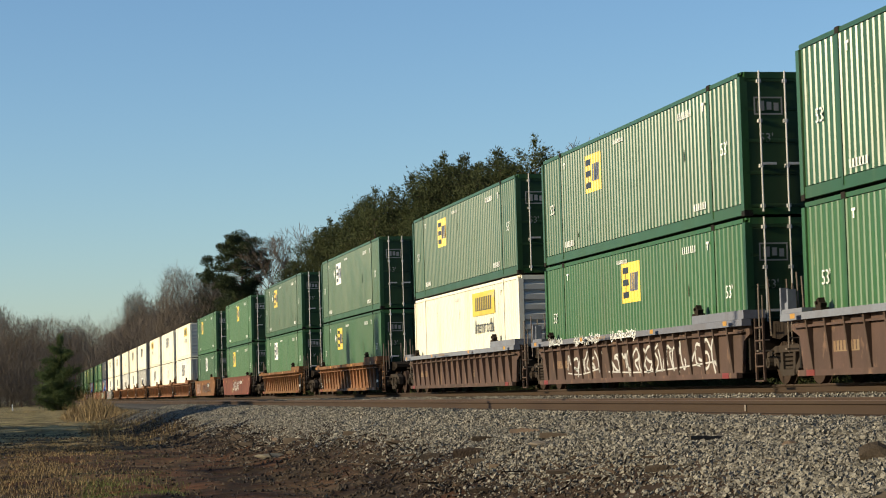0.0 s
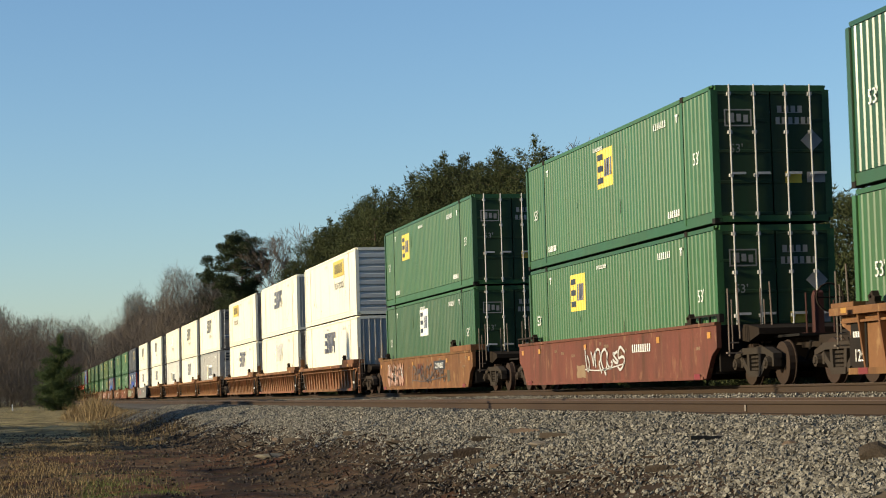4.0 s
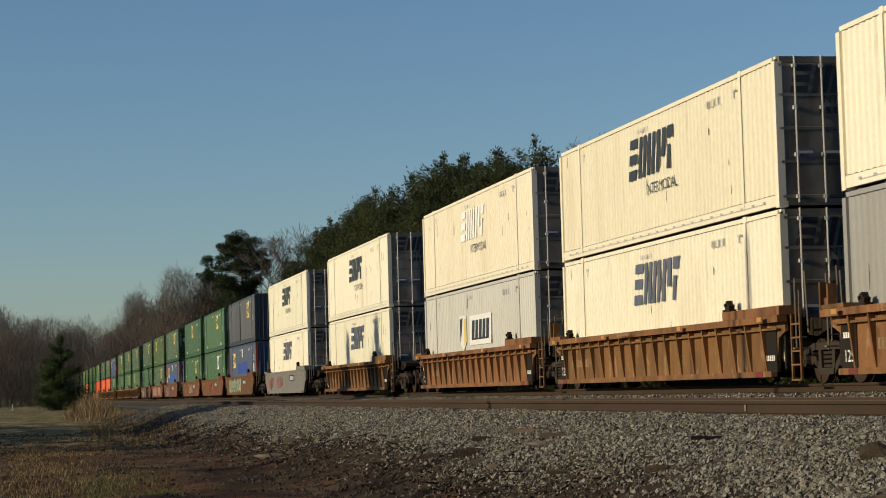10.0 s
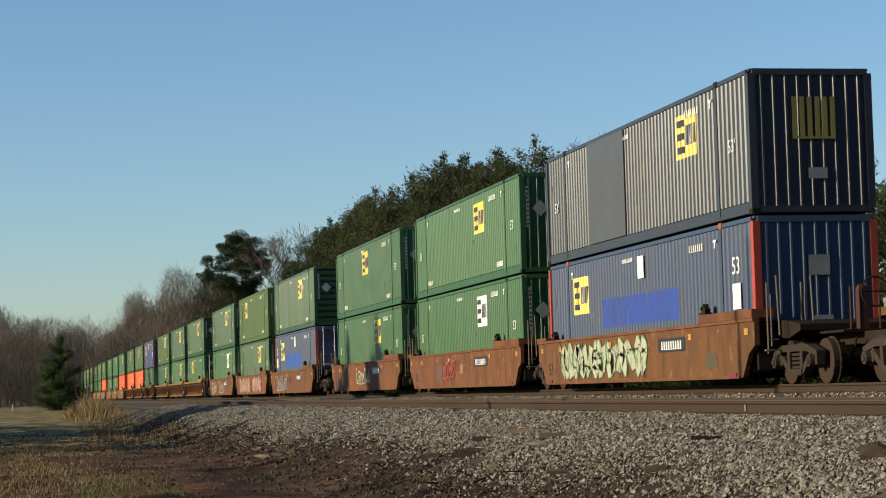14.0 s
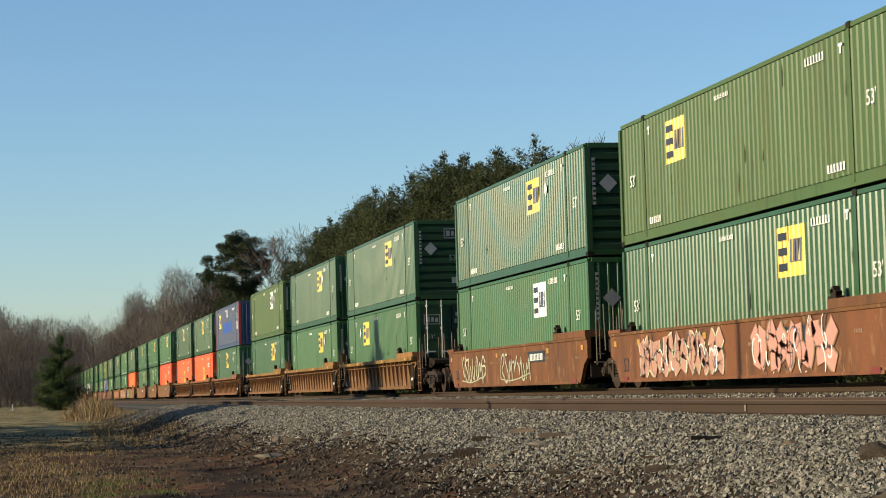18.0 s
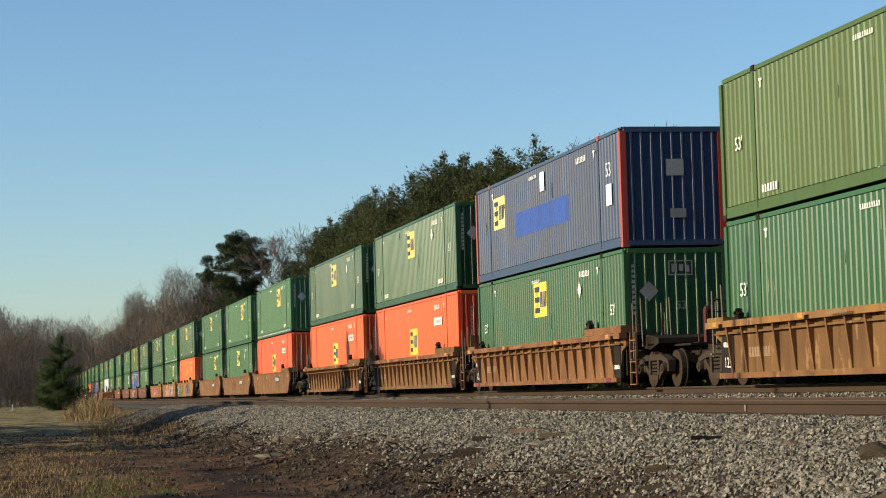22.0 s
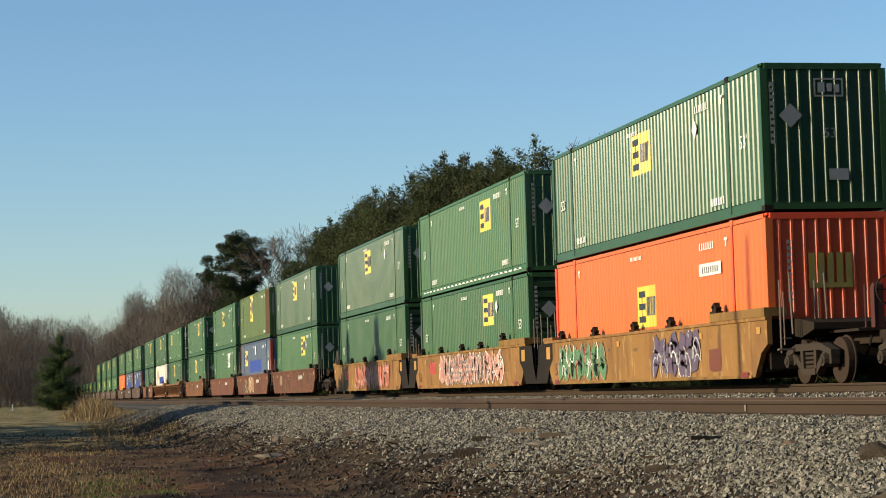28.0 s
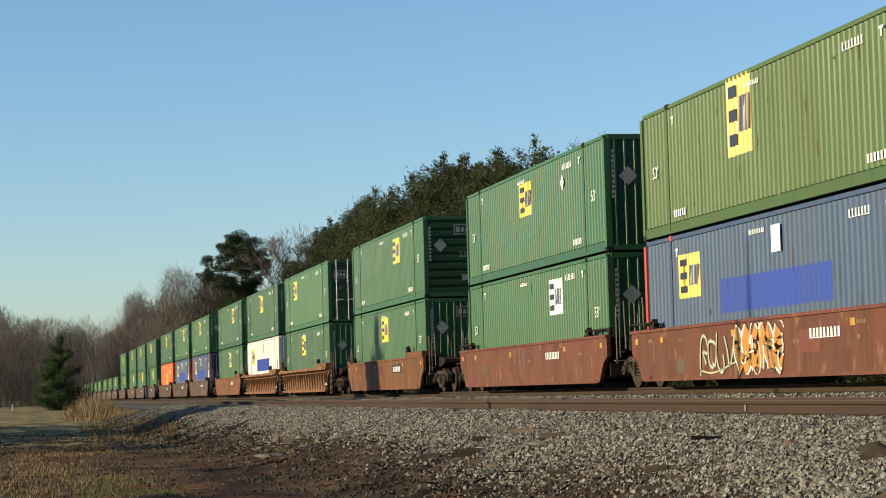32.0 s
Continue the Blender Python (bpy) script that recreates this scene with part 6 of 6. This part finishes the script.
thicket([(26, 46, 375, 640, 270000, 11, 25), (24, 60, 640, 1100, 150000, 14, 34), (-85, 16, 470, 720, 400000, 11, 24), (-16, 4, 400, 440, 18000, 4, 13), (20, 40, 1100, 1500, 12000, 20, 40)], 1)
scrub("dry_brush", [(2.6, 6.4, 122, 148), (3.6, 5.6, 126, 144)], 3800, .4, 2.3, .018, "drygrass", "tan dead brush at the foot of the ballast", 3, True)
scrub("dry_grass", [(-1.4, 2.4, 29, 64), (-1.2, 1.2, 29, 46), (-1.5, .9, 28, 66), (-1.6, 1.6, 26, 60), (.2, 2.6, 52, 74), (-3, 4.2, 62, 120), (-8, 4, 120, 260)], 5200, .03, .14, .008, "drygrass", "short dry tan grass on the bare ground", 4)
scrub("dry_weeds", [(3.4, 6.2, 80, 128), (2.6, 5.6, 64, 96)], 2600, .06, .32, .012, "drygrass", "low dry weeds along the foot of the ballast", 7)
scrub("green_grass", [(.7, 2.6, 30, 39), (.9, 2.3, 29.5, 35), (1.0, 2.2, 30, 34), (-6, 3.5, 130, 250), (-1, 3.6, 44, 62)], 1500, .04, .10, .007, "greengrass", "small patches of green grass on the dirt", 5)


def chunk_shape(seed, ln, wd, hi):
    """A broken piece of wood or stone."""
    r = random.Random(seed)
    ring = [(-wd * r.uniform(.4, .5), 0), (-wd * .5, hi * r.uniform(.5, .8)), (-wd * .1, hi), (wd * .45, hi * r.uniform(.6, .9)), (wd * .5, 0)]
    far = [(a * r.uniform(.5, 1), b * r.uniform(.5, 1)) for a, b in ring]
    k = Shape().prism(ring, -ln / 2, ln * .1, axis="y", top=[(a * r.uniform(.9, 1.15), b * r.uniform(.85, 1.1)) for a, b in ring])
    k.prism(ring, ln * .1 - .01, ln / 2, axis="y", top=far)
    return k


def rock_shape(seed, ln, wd, hi):
    """A rough lump: a sphere pushed about by noise."""
    bm = bmesh.new()
    bmesh.ops.create_icosphere(bm, subdivisions=2, radius=1)
    k = Shape()
    for v in bm.verts:
        n = 1 + .45 * noise.noise(v.co * 1.3 + Vector((seed, 0, 0))) + .2 * noise.noise(v.co * 3.1 + Vector((seed, 4, 0)))
        k.v.append((v.co.x * n * wd / 2, v.co.y * n * ln / 2, (v.co.z * n + .6) * hi / 2))
    k.f = [tuple(v.index for v in f.verts) for f in bm.faces]
    bm.free()
    return k


def chunk(x, y, ln, wd, hi, turn, material, label, name="wood_piece"):
    if name == "wood_piece":
        ln, wd, hi = ln * .7, wd * .32, hi * .95
    m = (chunk_shape if name == "wood_piece" else rock_shape)(x * 7 + y, ln, wd, hi).mesh(name, material)
    o = tagged(new(name, m), label, "debris", "debris along the ballast")
    o.matrix_basis = pose(x, y, max(bed_here(x, y) if x > 4.3 else -9, height(x, y)) - hi * .12, 4, -3, turn)


chunk(4.7, 39.7, .6, .28, .14, 80, "concrete", "pale broken concrete lump on the dirt", "concrete_lump")
chunk(5.8, 27.0, .62, .2, .14, 75, "old_wood", "weathered broken tie end on the ballast")
chunk(6.6, 25.6, .7, .1, .09, 35, "old_wood", "dark splintered wood on the ballast")
chunk(5.6, 28.5, .5, .16, .12, 60, "old_wood", "dark splintered wood on the ballast")
chunk(6.3, 28.3, .5, .07, .08, 70, "old_wood", "dark splintered wood on the ballast")
chunk(6.7, 27.6, .7, .09, .08, 40, "bark", "dark splintered wood on the ballast")
chunk(6.6, 15.5, .32, .22, .2, 30, "old_wood", "dark rough rock on the ballast", "rock")
chunk(6.9, 18.2, .18, .10, .08, 20, "bark", "rusty brown lump on the ballast", "rock")
chunk(6.25, 24.9, .34, .14, .09, 80, "concrete", "pale broken concrete lump on the ballast", "concrete_lump")
chunk(5.9, 33.0, .5, .10, .08, 55, "old_wood", "dark splintered wood on the ballast")
chunk(6.0, 38.3, .5, .12, .1, 40, "old_wood", "dark splintered wood on the ballast")
chunk(5.3, 52.0, .7, .2, .16, 30, "old_wood", "weathered broken tie at the ballast's foot")
chunk(5.3, 63.8, .8, .2, .16, 50, "old_wood", "weathered broken tie at the ballast's foot")
chunk(5.7, 21.7, .6, .1, .06, 85, "twig", "pale grey stick on the ballast")
chunk(7.1, 20.8, .9, .06, .05, 100, "twig", "pale grey stick on the ballast")
chunk(6.0, 19.2, .5, .1, .08, 60, "old_wood", "dark splintered wood on the ballast")
chunk(5.5, 42.6, .8, .2, .15, 40, "old_wood", "dark splintered wood on the ballast")
chunk(5.0, 47.0, .5, .14, .11, 50, "old_wood", "dark splintered wood on the ballast")
for i in range(26):
    chunk(4.6 + rng.random() * 1.2, 23 + i * 1.5, rng.uniform(.15, .42), rng.uniform(.04, .10), rng.uniform(.04, .09), rng.uniform(20, 110), ("old_wood", "bark")[i % 2],
          "small broken wood scrap at the ballast's foot")
for x, y in ((3.45, 237.0), (-.66, 259.0)):
    k = tagged(new("marker_stake", kept("stake", "stake", boxed(-.07, .07, -.05, .05, -.2, .75))), "short white marker stake in the field", "stake", "marker stakes")
    k.location = (x, y, height(x, y))

# trees and a pole outside the view, whose shade falls on the tracks
for i in range(13):
    planted("pine_tree", YOUNG, (-9 + rng.uniform(-1.5, 1.5), 57.4 + i * 4.6, 0), .62 + .012 * i + rng.uniform(-.07, .05), rng.uniform(0, 6), "young pine in a row across from the train", "pine tree", "")
for x, y, k in ((-10.5, 81.4, 1.32), (-10, 88.9, 1.24)):
    planted("pine_tree", YOUNG, (x, y, 0), k, rng.uniform(0, 6), "slender pine across from the train", "pine tree", "")
# unseen pines added to keep low sky light off the container ends
for i in range(15):
    pine(rng.randrange(3), -48 + i * 7.5, -26 + rng.uniform(-5, 5), rng.uniform(1.5, 1.85), "added unseen pine behind the view, blocking low sky light")
for i in range(12):
    pine(rng.randrange(3), 36 + rng.uniform(-3, 3), -20 + i * 7, rng.uniform(.7, .9), "added unseen pine beside the view, blocking low sky light")
# unseen bare tree added only for its faint broken shade
planted("bare_tree", BARES[0], (-10.2, 28.2, 0), .40, 1.0, "added unseen leafless tree, for faint shade on the ballast", "bare tree", "leafless trees")
pole = tagged(new("utility_pole"), "wooden utility pole beside the clearing", "utility pole")
pole.location = (-10.5, 37.6, 0)
part("shaft", kept("shaft", "tie", lambda: Shape().tube((0, 0, -.5), (0, 0, 10.9), .17, .06, 10)), pole)
stones_over()


def litter():
    """Dark sticks and dead vines lying tangled along the foot of the ballast."""
    r = random.Random(33)
    s = Shape()
    for _ in range(1100):
        y = 20 + 68 * r.random() ** 1.3
        x = 5.35 - .20 * math.sin(y * .31) - .14 * math.sin(y * .83 + 1) + r.gauss(0, .34)
        z = max(height(x, y), bed_here(x, y) if x > 4.3 else -9) + r.uniform(-.01, .05)
        ln, t, a = r.uniform(.04, .15) + .3 * r.random() ** 8, r.uniform(.006, .014) * (1 + y / 90), r.uniform(0, 6.283)
        d = Vector((math.cos(a) * ln, math.sin(a) * ln, r.uniform(-.06, .10)))
        s.tube((x, y, z), tuple(Vector((x, y, z)) + d), t, t * .5, 3)
    tagged(new("dead_sticks", s.mesh("dead_sticks", "vine", fix=False)), "dark tangled sticks and dead vines along the ballast's foot", "brush", kind="stuff")


litter()


def clods():
    """Small lumps of earth and gravel strewn over the dirt."""
    rng = np.random.default_rng(21)
    n = 26000
    y = 19 + 70 * rng.random(n) ** 1.5
    x = np.where(rng.random(n) < .40, rng.uniform(-1.0, 6.0, n), rng.normal(5.0, .55, n))
    size = (.005 + .022 * rng.random(n) ** 2.5) * (1 + y / 130)
    z = np.array([height(a, b) for a, b in zip(x, y)]) + size * .2
    tagged(new("dirt_clods", pebbles("dirt_clods", x, y, z, size, rng, "clod")), "small dark clods and pebbles strewn on the dirt", "dirt", kind="stuff")


clods()



def motions():
    for ob, spot, up in FREIGHT:
        walk(ob, [(t, pose(TRAIN_X, spot - way, TRAIN_Z + up)) for t, way in WAYS])


motions()
